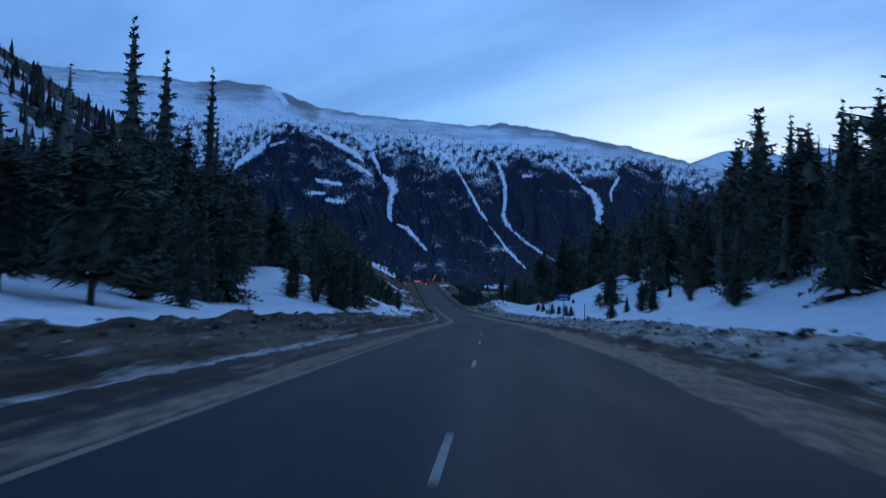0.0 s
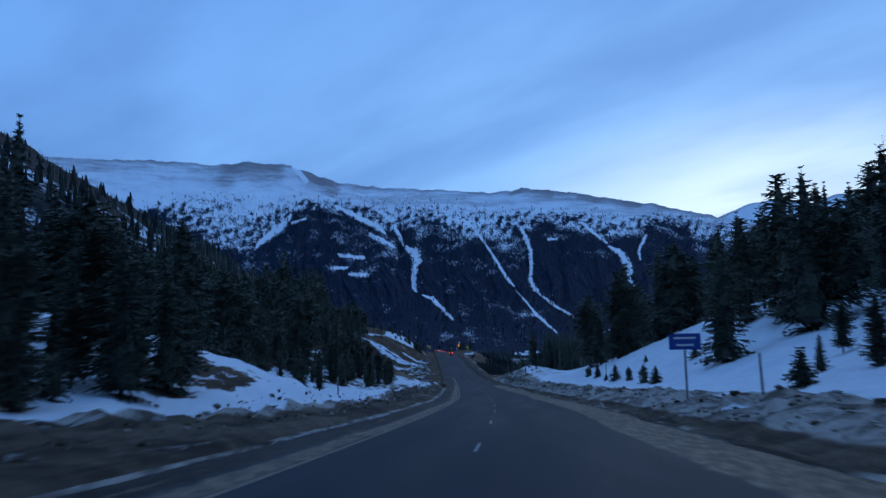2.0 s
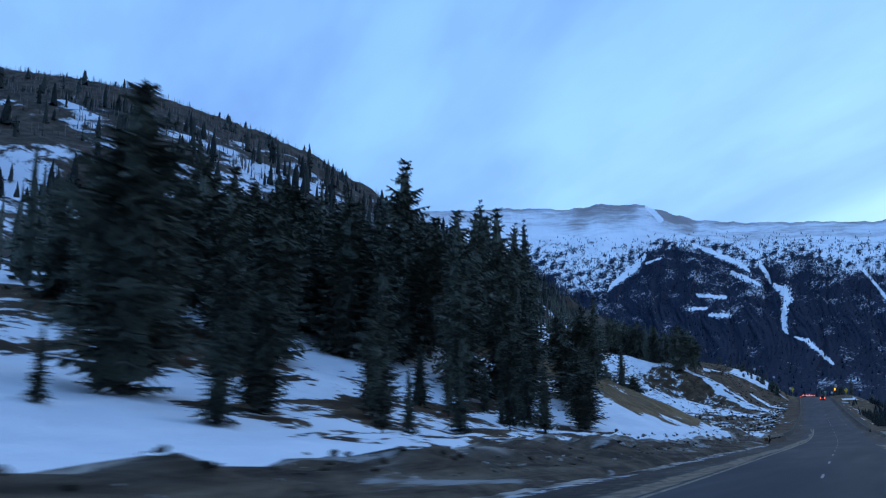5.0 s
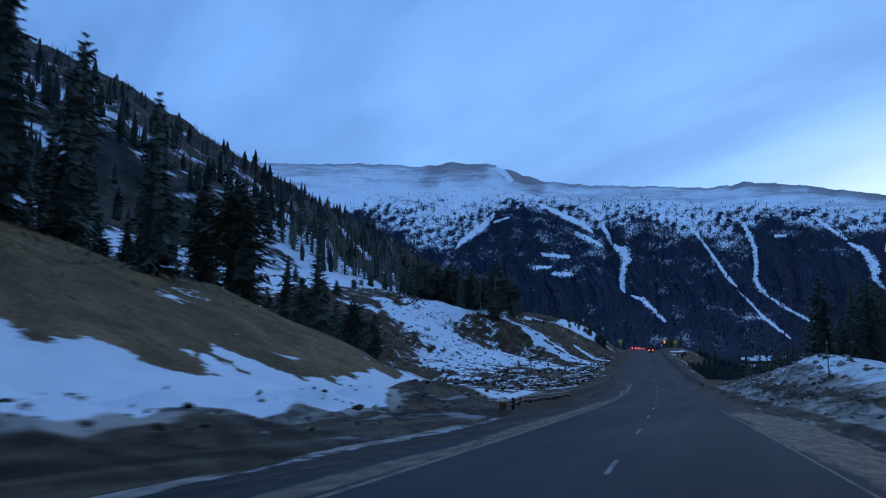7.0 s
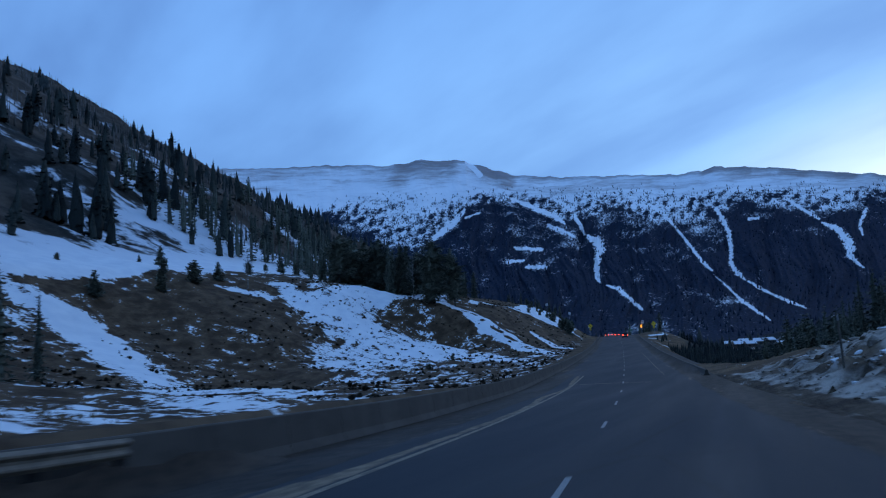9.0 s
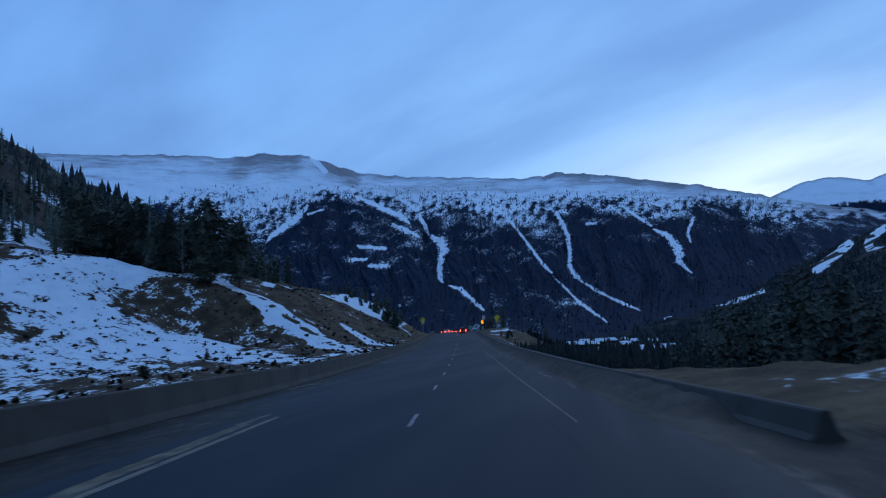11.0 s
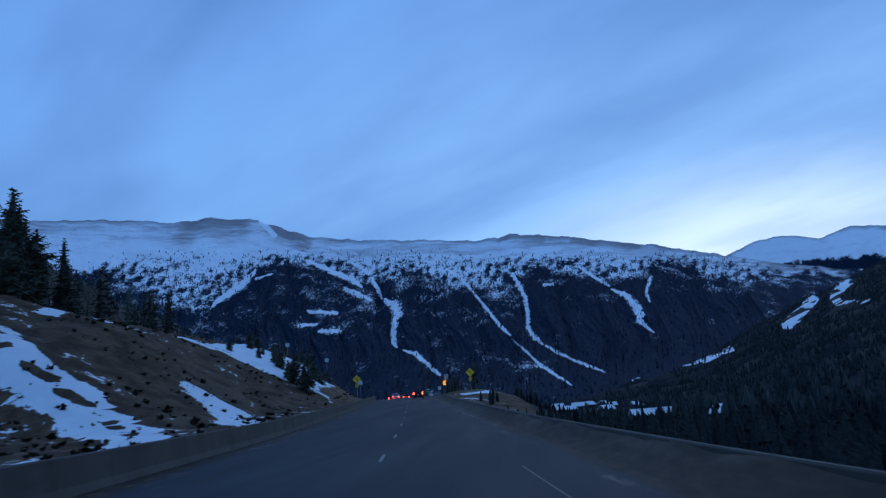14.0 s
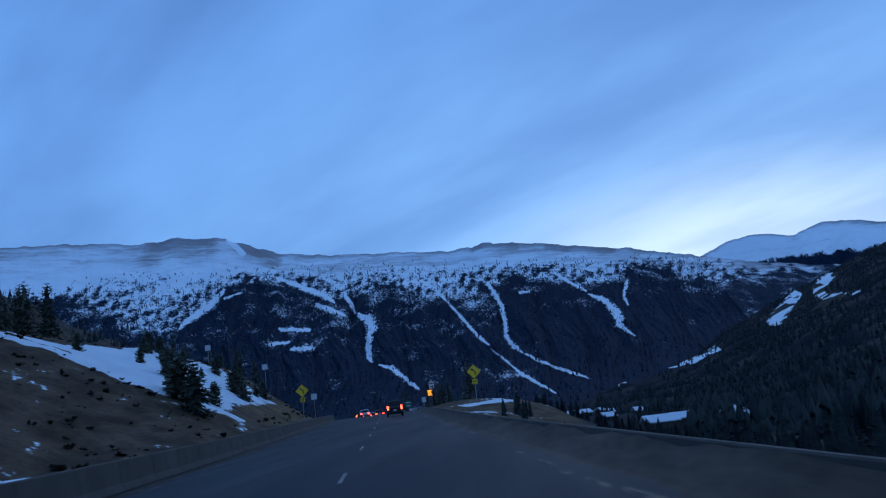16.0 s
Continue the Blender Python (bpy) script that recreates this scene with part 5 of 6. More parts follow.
deep_woods("valley_thicket", 800, 22, 86, 450, 640, 1.8, 3.6, 107, "low dark conifers on the valley floor", None, M_SLOPE_TREES)
deep_woods("valley_edge_woods", 620, 11.5, 40, 372, 566, 5, 13, 108, "dark conifers on the embankment below the barrier", lambda w, y: (w > 12 + 2.5 * np.sin(y * 0.09)) & ~((y > 535) & (w > 15)), M_FAR_TREES, lambda y: road_z(y) + np.interp(y, [372, 400, 470, 566], [0.3, 0.2, -0.6, -2.2]))
deep_woods("left_woods", 470, -120, -25, -60, 262, 8, 14, 101, "dense dark conifer stand behind the roadside trees", lambda w, y: ((w < -40) | (y < 112)) & ~((w > -30) & (y > 72)) & ~((w > -66) & (y > 112) & (y < 176)))
deep_woods("right_woods", 460, 27, 105, -40, 345, 9, 15, 102, "dense dark conifer stand behind the roadside trees", lambda w, y: (w > 40) | (y < 130))
deep_woods("bench_woods", 190, -160, -86, 480, 700, 8, 14, 103, "dense dark conifers above the snowy bench", lambda w, y: (w < -108) | (y > 520))
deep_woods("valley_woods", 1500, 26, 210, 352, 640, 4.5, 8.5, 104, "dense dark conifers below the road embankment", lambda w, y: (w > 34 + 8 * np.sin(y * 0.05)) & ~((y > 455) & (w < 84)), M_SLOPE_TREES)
deep_woods("roadside_stand", 31, -86, -60, 300, 345, 8, 13, 201, "dark conifers standing in snow beside the highway")
deep_woods("roadside_stand", 65, -100, -58, 494, 640, 8, 15, 202, "dark conifers standing in snow beside the highway", lambda w, y: -w > 60 - (y - 494) * 0.02)
deep_woods("roadside_stand", 46, 24, 70, 245, 345, 8, 13, 203, "dark conifers standing in snow beside the highway", lambda w, y: w > 24 + (300 - y) * 0.08)
deep_woods("roadside_stand", 330, 17, 58, 312, 420, 11, 16, 204, "dark conifers standing in snow beside the highway", lambda w, y: w > 18.5 + 1.5 * np.sin(y * 0.13), None, lambda y: 7 - np.clip(y - 326, 0, 8) * 0.95, lambda w, y: np.clip(w - 20, 0, 12) * 0.75 * np.clip((y - 326) / 8, 0, 1) - np.clip(y - 345, 0, 99) * 0.09)
deep_woods("roadside_stand", 16, 11, 24, 636, 700, 5, 9, 205, "dark conifers standing in snow beside the highway")
deep_woods("roadside_stand", 26, -50, -22, 640, 720, 6, 10, 206, "dark conifers standing in snow beside the highway")
for model in NEAR + SMALL:
    for o in (*model.children_recursive, model):
        bpy.data.objects.remove(o)


def bare_tree(seed, height):
    rng = random.Random(seed)
    trunk, twigs = bmesh.new(), bmesh.new()
    rod(trunk, (0, 0, -0.3), (0.1, 0, height * 0.55), 0.13, 0.08, 7)
    rod(trunk, (0.1, 0, height * 0.55), (0.0, 0.1, height), 0.08, 0.012, 6)
    for k in range(34):
        f = rng.uniform(0.35, 0.97)
        a = rng.uniform(0, math.tau)
        p = Vector((0.08, 0.02, height * f))
        ln = height * 0.20 * (1.15 - f) + 0.3
        q = p + Vector((math.cos(a), math.sin(a), 0.7)) * ln
        rod(twigs, p, q, 0.03, 0.012, 4)
        for j in range(5):
            s = p.lerp(q, rng.uniform(0.3, 1))
            rod(twigs, s, s + Vector((rng.uniform(-1, 1), rng.uniform(-1, 1), rng.uniform(0.1, 0.9))) * ln * 0.35, 0.012, 0.004, 3)
    ob = thing("bare_tree", pose(0, 0, -500), "leafless grey aspen with fine twigs, standing in snow", "tree", "leafless trees")
    part("trunk", trunk, M_ASPEN, ob)
    part("twigs", twigs, M_ASPEN, ob)
    return ob


aspens = [bare_tree(31, 14), bare_tree(32, 14)]
for x, y, h in ((34, 172, 15.5), (41, 160, 17), (22.5, 219, 11), (47, 166, 15), (-30, 92, 7), (-96, 492, 13), (-118, 440, 9), (-126, 455, 10), (-121, 470, 9)):
    m = random.choice(aspens)
    ob = copy_thing(m, pose(x, y, float(land(x, y)) - 0.1, 0, 0, random.uniform(0, 360)))
    ob.scale = (h / 14,) * 3
for model in aspens:
    for o in (*model.children_recursive, model):
        bpy.data.objects.remove(o)


# ---- far woods, uncountable ----
def far_woods(name, x, y, z, h, material, label, tiers=2, sides=5, slim=0.17, seed=0):
    """Many small ragged cones in one mesh."""
    rng = np.random.RandomState(seed)
    n = len(x)
    verts, faces, base = [], [], 0
    for t in range(tiers):
        ang = np.arange(sides)[None] * math.tau / sides + rng.uniform(0, math.tau, (n, 1))
        z0, z1 = 0.05 + 0.80 * t / tiers, 1.0 if t == tiers - 1 else 0.05 + 0.80 * t / tiers + 0.62 * (1 - 0.28 * t)
        rad = (slim * (1 - 0.72 * t / tiers) * rng.uniform(0.7, 1.3, (n, sides))) * h[:, None]
        ring = np.stack([x[:, None] + rad * np.cos(ang), y[:, None] + rad * np.sin(ang), z[:, None] + h[:, None] * (z0 + 0.07 * rng.randn(n, sides))], -1)
        tip = np.stack([x + 0.02 * h * rng.randn(n), y, z + h * z1], -1)[:, None]
        verts.append(np.concatenate([ring, tip], 1).reshape(-1, 3))
        k = np.arange(n)[:, None] * (sides + 1) + base
        for s in range(sides):
            faces.append(np.concatenate([k + s, k + (s + 1) % sides, k + sides], 1))
        base += n * (sides + 1)
    me = bpy.data.meshes.new(name)
    v, f = np.concatenate(verts), np.concatenate(faces)
    me.vertices.add(len(v))
    me.vertices.foreach_set("co", v.astype(np.float32).ravel())
    me.loops.add(f.size)
    me.loops.foreach_set("vertex_index", f.astype(np.int32).ravel())
    me.polygons.add(len(f))
    me.polygons.foreach_set("loop_start", np.arange(0, f.size, 3, dtype=np.int32))
    me.update(calc_edges=True)
    me.materials.append(material)
    return tagged(new(name, me), label, "woods", kind="stuff")


rng = np.random.RandomState(3)


def hill_woods():
    n = 34000
    az, r = rng.uniform(-78, -9, n), 240 + 1290 * rng.rand(n) ** 0.75
    x, y = -5 + r * np.sin(np.radians(az)), 176 + r * np.cos(np.radians(az))
    w = -(x - road_x(np.clip(y, -160, 1000)))
    dens = 0.20 + 0.55 * np.clip(0.5 + waves(x, y, 120, 61), 0, 1) + 0.5 * (r > 1330) * (az < -36)
    dens = dens * (0.15 + 0.85 * np.clip(0.5 + 2.2 * waves(x, y, 48, 62), 0, 1)) * np.where((az > -42) & (r > 640), 0.16, 1.0) * np.interp(r, [250, 330, 480, 620, 1300], [0.62, 0.55, 0.26, 0.13, 0.11])
    ok = (w > 112) & (rng.rand(n) < dens)
    x, y, r = x[ok], y[ok], r[ok]
    near = r < 560
    woods_of("hill_spruces", HILL, x[near], y[near], 6.5 + 10 * rng.rand(near.sum()) ** 1.3, rng, M_HILL_TREES, "slender dark spruces scattered over the snowy hill")
    x, y, r = x[~near], y[~near], r[~near]
    far_woods("hill_conifers", x, y, land(x, y) - 0.3, rng.uniform(7, 15, len(x)) * np.where(r > 1180, 0.45, np.clip(1.1 - r / 2600, 0.5, 1)), M_FAR_TREES, "dark conifers scattered over the snowy hill", 3, 6, 0.22, 1)
    # leafless stems
    n = 15000
    az, r = rng.uniform(-66, -14, n), 380 + 1070 * rng.rand(n)
    x, y = -5 + r * np.sin(np.radians(az)), 176 + r * np.cos(np.radians(az))
    w = -(x - road_x(np.clip(y, -160, 1000)))
    ok = (w > 122) & (waves(x, y, 90, 63) > -0.15 - (r - 270) * 0.0004)
    x, y = x[ok], y[ok]
    z, h = land(x, y), rng.uniform(3.5, 7, ok.sum())
    far_woods("hill_aspens", x, y, z - 0.3, h, M_ASPEN_FAR, "brown leafless aspens on the snowy hill", 1, 4, 0.055, 2)


M_ASPEN_FAR = needles("leafless_stems", (0.075, 0.062, 0.053), (0.21, 0.182, 0.16))
hill_woods()
n = 22000
az, r = rng.uniform(3, 58, n), 430 + 1850 * rng.rand(n) ** 0.8
x, y = -13 + r * np.sin(np.radians(az)), 264 + r * np.cos(np.radians(az))
z = np.maximum(land(x, y), slope_height(x, y))
el = np.degrees(np.arctan2(z, r))
ok = np.ones(n, bool)
for line, wd in RUNS:
    ok &= (line_distance(az, el + 0.34, line) > wd + 0.42) | (rng.rand(n) < np.interp(az, [4, 6, 9, 12], [0, 0.05, 0.3, 0.55])) if wd < 0.15 else line_distance(az, el + 0.12, line) > wd + 0.05
ok &= ~((r < 1000) & (az < 9.5) & (rng.rand(n) < 0.8))
x, y, z = x[ok], y[ok], z[ok]
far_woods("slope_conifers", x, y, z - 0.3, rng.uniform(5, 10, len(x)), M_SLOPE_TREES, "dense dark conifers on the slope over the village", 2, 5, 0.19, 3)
n = 2600
y = rng.uniform(650, 1350, n)
x = np.where(rng.rand(n) < 0.5, rng.uniform(-330, -70, n), rng.uniform(-40, 260, n)) - (y - 650) * 0.1
ok = (np.abs(x - road_x(np.clip(y, -160, 1000))) > 16) & (waves(x, y, 90, 64) > -0.12)
x, y = x[ok], y[ok]
sight = np.degrees(np.arctan2(x + 30, y - 425))
h = rng.uniform(6, 14, len(x)) * np.where((sight > 1.8) & (sight < 7.5) & (y < 1060), 0.3, 1.0)
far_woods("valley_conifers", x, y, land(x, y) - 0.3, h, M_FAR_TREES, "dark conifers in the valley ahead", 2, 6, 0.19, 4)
x, y, z = MOUNTAIN_TREES
far_woods("mountain_conifers", x, y, z - 2, rng.uniform(6, 12, len(x)), M_HAZED_RIDGE_TREES, "tiny dark conifers on the mountain's lower slopes", 1, 5, 0.22, 5)

# dry brush on the cut slope and the grassy nose
def brush(name, x, y, size, material, label):
    """Low ragged bushes, each a bundle of leaning stems."""
    rs = np.random.RandomState(66)
    stems = 11
    n = len(x)
    a, lean = rs.uniform(0, math.tau, (n, stems)), rs.uniform(0.1, 1.25, (n, stems))
    c, h = size[:, None], size[:, None] * rs.uniform(0.5, 1.15, (n, stems))
    root = np.stack([x[:, None] + 0.35 * c * np.cos(a), y[:, None] + 0.35 * c * np.sin(a), land(x, y)[:, None] - 0.10 + 0 * a], -1)
    tip = root + np.stack([lean * h * np.cos(a), lean * h * np.sin(a), h * (1.35 - 0.6 * lean)], -1)
    side = np.stack([-np.sin(a), np.cos(a), 0 * a], -1) * (0.42 * c)[..., None]
    mid = (root + tip) / 2 + np.stack([0 * a, 0 * a, 0.25 * h], -1)
    v = np.stack([root, mid + side, tip, mid - side], -2).reshape(-1, 3)
    k = np.arange(n * stems)[:, None] * 4
    f = np.concatenate([np.concatenate([k, k + 1, k + 3], 1), np.concatenate([k + 1, k + 2, k + 3], 1)])
    return mesh_of(name, v, f, material, label, "brush")


n = 7000
y, w = rng.uniform(330, 640, n), rng.uniform(12, 84, n)
x = road_x(y) - w
ok = (waves(x, y, 30, 65) > -0.25) & ~((y > 548) & (y < 606) & (w > 14) & (w < 38))
x, y = x[ok], y[ok]
brush("sagebrush", x, y, 0.10 + 0.42 * rng.rand(len(x)) ** 2.4, needles("dry_brush", (0.020, 0.015, 0.010), (0.062, 0.045, 0.028)), "low brown brush on the snowy cut slope")
n = 3600
y, w = rng.uniform(222, 300, n), rng.uniform(21, 60, n)
x = road_x(y) - w
far_woods("dry_grass", x, y, land(x, y) - 0.08, rng.uniform(0.10, 0.30, n), needles("straw_tufts", (0.11, 0.070, 0.034), (0.24, 0.155, 0.075)), "tufts of dry straw-coloured grass on the slope", 1, 5, 0.5, 7)


# ---- concrete barriers ----
def barrier_profile(top):
    return [(-0.30, -0.15), (-0.27, 0.03), (-0.17, 0.22 * top / 0.9), (-0.08, top - 0.03), (-0.05, top), (0.05, top), (0.08, top - 0.03), (0.17, 0.22 * top / 0.9), (0.27, 0.03), (0.30, -0.15)]


def barrier(name, w, y0, y1, top, label):
    run = thing(name, pose(0, 0, 0), label, "concrete barrier")
    length = 3.66
    bm = bmesh.new()
    sweep(bm, barrier_profile(top), [(0, -length / 2 + 0.003, 0), (0, length / 2 - 0.003, 0)])
    first = part("segment", bm, M_CONCRETE, run)
    me = first.data
    y = y0
    n = 0
    while y < y1:
        c = y + length / 2
        dx, dz = float(road_x(c + 1) - road_x(c - 1)) / 2, float(road_z(c + 1) - road_z(c - 1)) / 2
        ob = first if n == 0 else new("segment", me)
        ob.parent = run
        ob.matrix_basis = pose(float(road_x(c)) + w + random.uniform(-0.002, 0.002), c, float(road_z(c)) - abs(w) * 0.008 + random.uniform(-0.002, 0.002), math.degrees(math.atan(dz)), 0, -math.degrees(math.atan(dx)) + random.uniform(-0.02, 0.02))
        y += length
        n += 1


barrier("barrier_left", -7.25, 257, 600, 0.92, "long stained concrete median barrier beside the snowy slope")
barrier("barrier_right", 6.5, 336, 612, 0.46, "long stained concrete barrier above the valley")


def guard_rail(y0, y1, w, top, label):
    run = thing("guard_rail", pose(0, 0, 0), label, "guard rail")
    wave = [(0, 0.155), (0.05, 0.10), (0.05, 0.07), (0, 0.02), (0, -0.02), (0.05, -0.07), (0.05, -0.10), (0, -0.155)]
    prof = [(px, pz) for px, pz in wave] + [(px - 0.012, pz) for px, pz in reversed(wave)]
    ys = np.arange(y0, y1 + 0.1, 2.0)
    bm = bmesh.new()
    sweep(bm, prof, [(float(road_x(y)) + w - 0.25 * max(0, 1 - (y - y0) / 8), y, float(road_z(y)) + top - 0.16 - 0.22 * max(0, 1 - (y - y0) / 5) + 0.03 * math.sin(y)) for y in ys])
    part("rail", bm, M_RAIL, run, "weathered galvanised W-shaped steel rail")
    for y in ys[1::1]:
        bm = bmesh.new()
        box(bm, float(road_x(y)) + w - 0.13, y, float(road_z(y)) + top / 2 - 0.2, 0.15, 0.15, top + 0.25, 0.01)
        part("post", bm, M_DARK_POST, run)
    bm = bmesh.new()
    box(bm, float(road_x(y0)) + w - 0.27, y0 - 0.12, float(road_z(y0)) + top - 0.45, 0.36, 0.10, 0.42, 0.02)
    part("end_plate", bm, M_AMBER_DULL, run, "scuffed orange end plate")


# near-black post colour, so the posts hardly show below the rail
M_DARK_POST = bark("dark_post_wood", (0.014, 0.011, 0.009), (0.04, 0.03, 0.024))
M_RAIL = plain("dull_rail_steel", (0.26, 0.205, 0.15), 0.7, 0.1, vary=0.5)
M_AMBER_DULL = plain("scuffed_orange_plate", (0.20, 0.075, 0.02), 0.7, vary=0.6)
guard_rail(247.5, 276.5, -6.75, 0.88, "bent steel guard rail on wooden posts before the barrier")


# ---- signs ----
def sign_post(bm, h, r=0.05):
    box(bm, 0, 0, h / 2 - 0.3, r * 2, r * 2, h + 0.6, 0.008)


def plate(bm, cx, cz, sx, sz, y, turn=0.0, thick=0.02):
    box(bm, 0, 0, 0, sx, thick, sz, min(0.05, sx * 0.06), Matrix.Translation((cx, y, cz)) @ Matrix.Rotation(radians(turn), 4, "Y"))


def curve_sign(x, y, top, label):
    z = float(land(x, y))
    c = top - z
    s = thing("curve_warning_sign", pose(x, y, z, 0, 0, 5), label, "road sign", "curve warning signs")
    bm = bmesh.new()
    sign_post(bm, c + 0.5)
    part("post", bm, M_STEEL, s)
    bm = bmesh.new()
    plate(bm, 0, c, 1.24, 1.24, -0.07, 45)
    panel = part("panel", bm, M_YELLOW, s, "yellow diamond panel")
    bm = bmesh.new()
    # a bent arrow towards the left, with its head
    pts = [(0.16, -0.42), (0.16, -0.18), (0.12, 0.0), (0.02, 0.13), (-0.14, 0.22)]
    for (a, b), (a2, b2) in zip(pts, pts[1:]):
        d = Vector((a2 - a, 0, b2 - b))
        nrm = Vector((-d.z, 0, d.x)).normalized() * 0.065
        quad = [Vector((a, 0, b)) - nrm, Vector((a, 0, b)) + nrm, Vector((a2, 0, b2)) + nrm, Vector((a2, 0, b2)) - nrm]
        bm.faces.new([bm.verts.new(q + Vector((0, -0.086, c))) for q in quad])
    bm.faces.new([bm.verts.new(Vector(q) + Vector((0, -0.086, c))) for q in ((-0.04, 0, 0.38), (-0.36, 0, 0.30), (-0.18, 0, 0.05))])
    bmesh.ops.solidify(bm, geom=bm.faces[:], thickness=0.004)
    part("arrow", bm, M_BLACK, panel, "black left-bending arrow")
    bm = bmesh.new()
    plate(bm, 0, c - 1.25, 0.62, 0.62, -0.07)
    small = part("plaque", bm, M_YELLOW, s, "small yellow advisory plaque")
    bm = bmesh.new()
    for dx in (-0.12, 0.12):
        box(bm, dx, -0.084, c - 1.20, 0.14, 0.006, 0.24)
    box(bm, 0, -0.084, c - 1.45, 0.34, 0.006, 0.07)
    part("bars", bm, M_BLACK, small)


curve_sign(-61.3, 586, 5.1, "yellow diamond curve warning sign on a grassy bank")
curve_sign(-37.5, 576, 4.3, "yellow diamond curve warning sign beside a snow patch")


def panel_sign(name, x, y, top, sx, sz, material, label, bars=2, bar_material=None, posts=1, face=5, category="road sign"):
    z = float(land(x, y))
    c = top - z
    s = thing(name, pose(x, y, z, 0, 0, face), label, category)
    for k in range(posts):
        bm = bmesh.new()
        sign_post(bm, c + sz / 2)
        ob = part("post", bm, M_STEEL, s)
        ob.location.x = 0 if posts == 1 else (k * 2 - 1) * sx * 0.32
    bm = bmesh.new()
    plate(bm, 0, c, sx, sz, -0.07)
    p = part("panel", bm, material, s)
    if bars and bar_material:
        bm = bmesh.new()
        for k in range(bars):
            box(bm, 0, -0.084, c + sz * (0.22 - 0.44 * k / max(1, bars - 1)), sx * (0.7 - 0.15 * (k % 2)), 0.006, sz * 0.13)
        part("bars", bm, bar_material, p)
    return s


panel_sign("blue_service_sign", 7.7, 103.3, 0.42, 1.56, 0.80, M_BLUE, "wide blue service sign with pale lettering bars, in roadside snow", 2, M_SIGN_WHITE, 1, face=2)
panel_sign("green_exit_sign", -55.4, 667.5, 4.7, 1.5, 1.6, M_GREEN, "green guide sign with pale lettering bars past the crest", 2, M_SIGN_WHITE, 1)
panel_sign("white_speed_sign", -49.0, 658.5, 7.9, 1.1, 1.5, M_SIGN_WHITE, "white rectangular sign above a lit amber panel", 2, M_BLACK, 1)
panel_sign("amber_message_panel", -49.6, 657.2, 6.2, 1.15, 1.2, M_AMBER, "small lit amber panel on a post past the crest", 0, None, 1)
panel_sign("white_marker_sign", -49.4, 640, 4.2, 0.8, 1.0, M_SIGN_WHITE, "small white marker sign on a post", 0, None, 1)
panel_sign("white_marker_sign", -66.5, 618, 6.0, 1.0, 1.0, M_SIGN_WHITE, "small white marker sign on a post", 0, None, 1)
panel_sign("hillside_marker_sign", -82.0, 610, 15.6, 0.9, 0.9, M_SIGN_WHITE, "small pale sign on a post on the hillside", 0, None, 1)
panel_sign("hillside_marker_sign", -73.4, 613, 11.6, 0.9, 0.9, M_SIGN_WHITE, "small pale sign on a post on the hillside", 0, None, 1)


def marker_post(x, y, h, label):
    z = float(land(x, y))
    s = thing("snow_marker_post", pose(x, y, z, random.uniform(-2, 2), random.uniform(-2, 2), 0), label, "post", "snow marker posts")
    bm = bmesh.new()
    rod(bm, (0, 0, -0.4), (0, 0, h), 0.055, 0.045, 8)
    part("pole", bm, M_WOOD_POST, s)
    bm = bmesh.new()
    box(bm, 0, -0.06, h - 0.18, 0.10, 0.012, 0.28, 0.004)
    part("reflector", bm, M_STEEL, s)


for x, y, h in ((-1.4, 285, 3.4), (-7.6, 307, 2.4), (11.0, 189, 2.2), (-15.8, 129, 1.6), (9.5, 96, 1.6)):
    marker_post(x, y, h, "thin snow marker post beside the ploughed bank")


# ---- cars ----
def loft(bm, rings):
    made = [[bm.verts.new(p) for p in ring] for ring in rings]
    n = len(made[0])
    for a, b in zip(made, made[1:]):
        for k in range(n):
            bm.faces.new((a[k], a[(k + 1) % n], b[(k + 1) % n], b[k]))
    bm.faces.new(made[0][::-1])
    bm.faces.new(made[-1])
    bmesh.ops.recalc_face_normals(bm, faces=bm.faces)


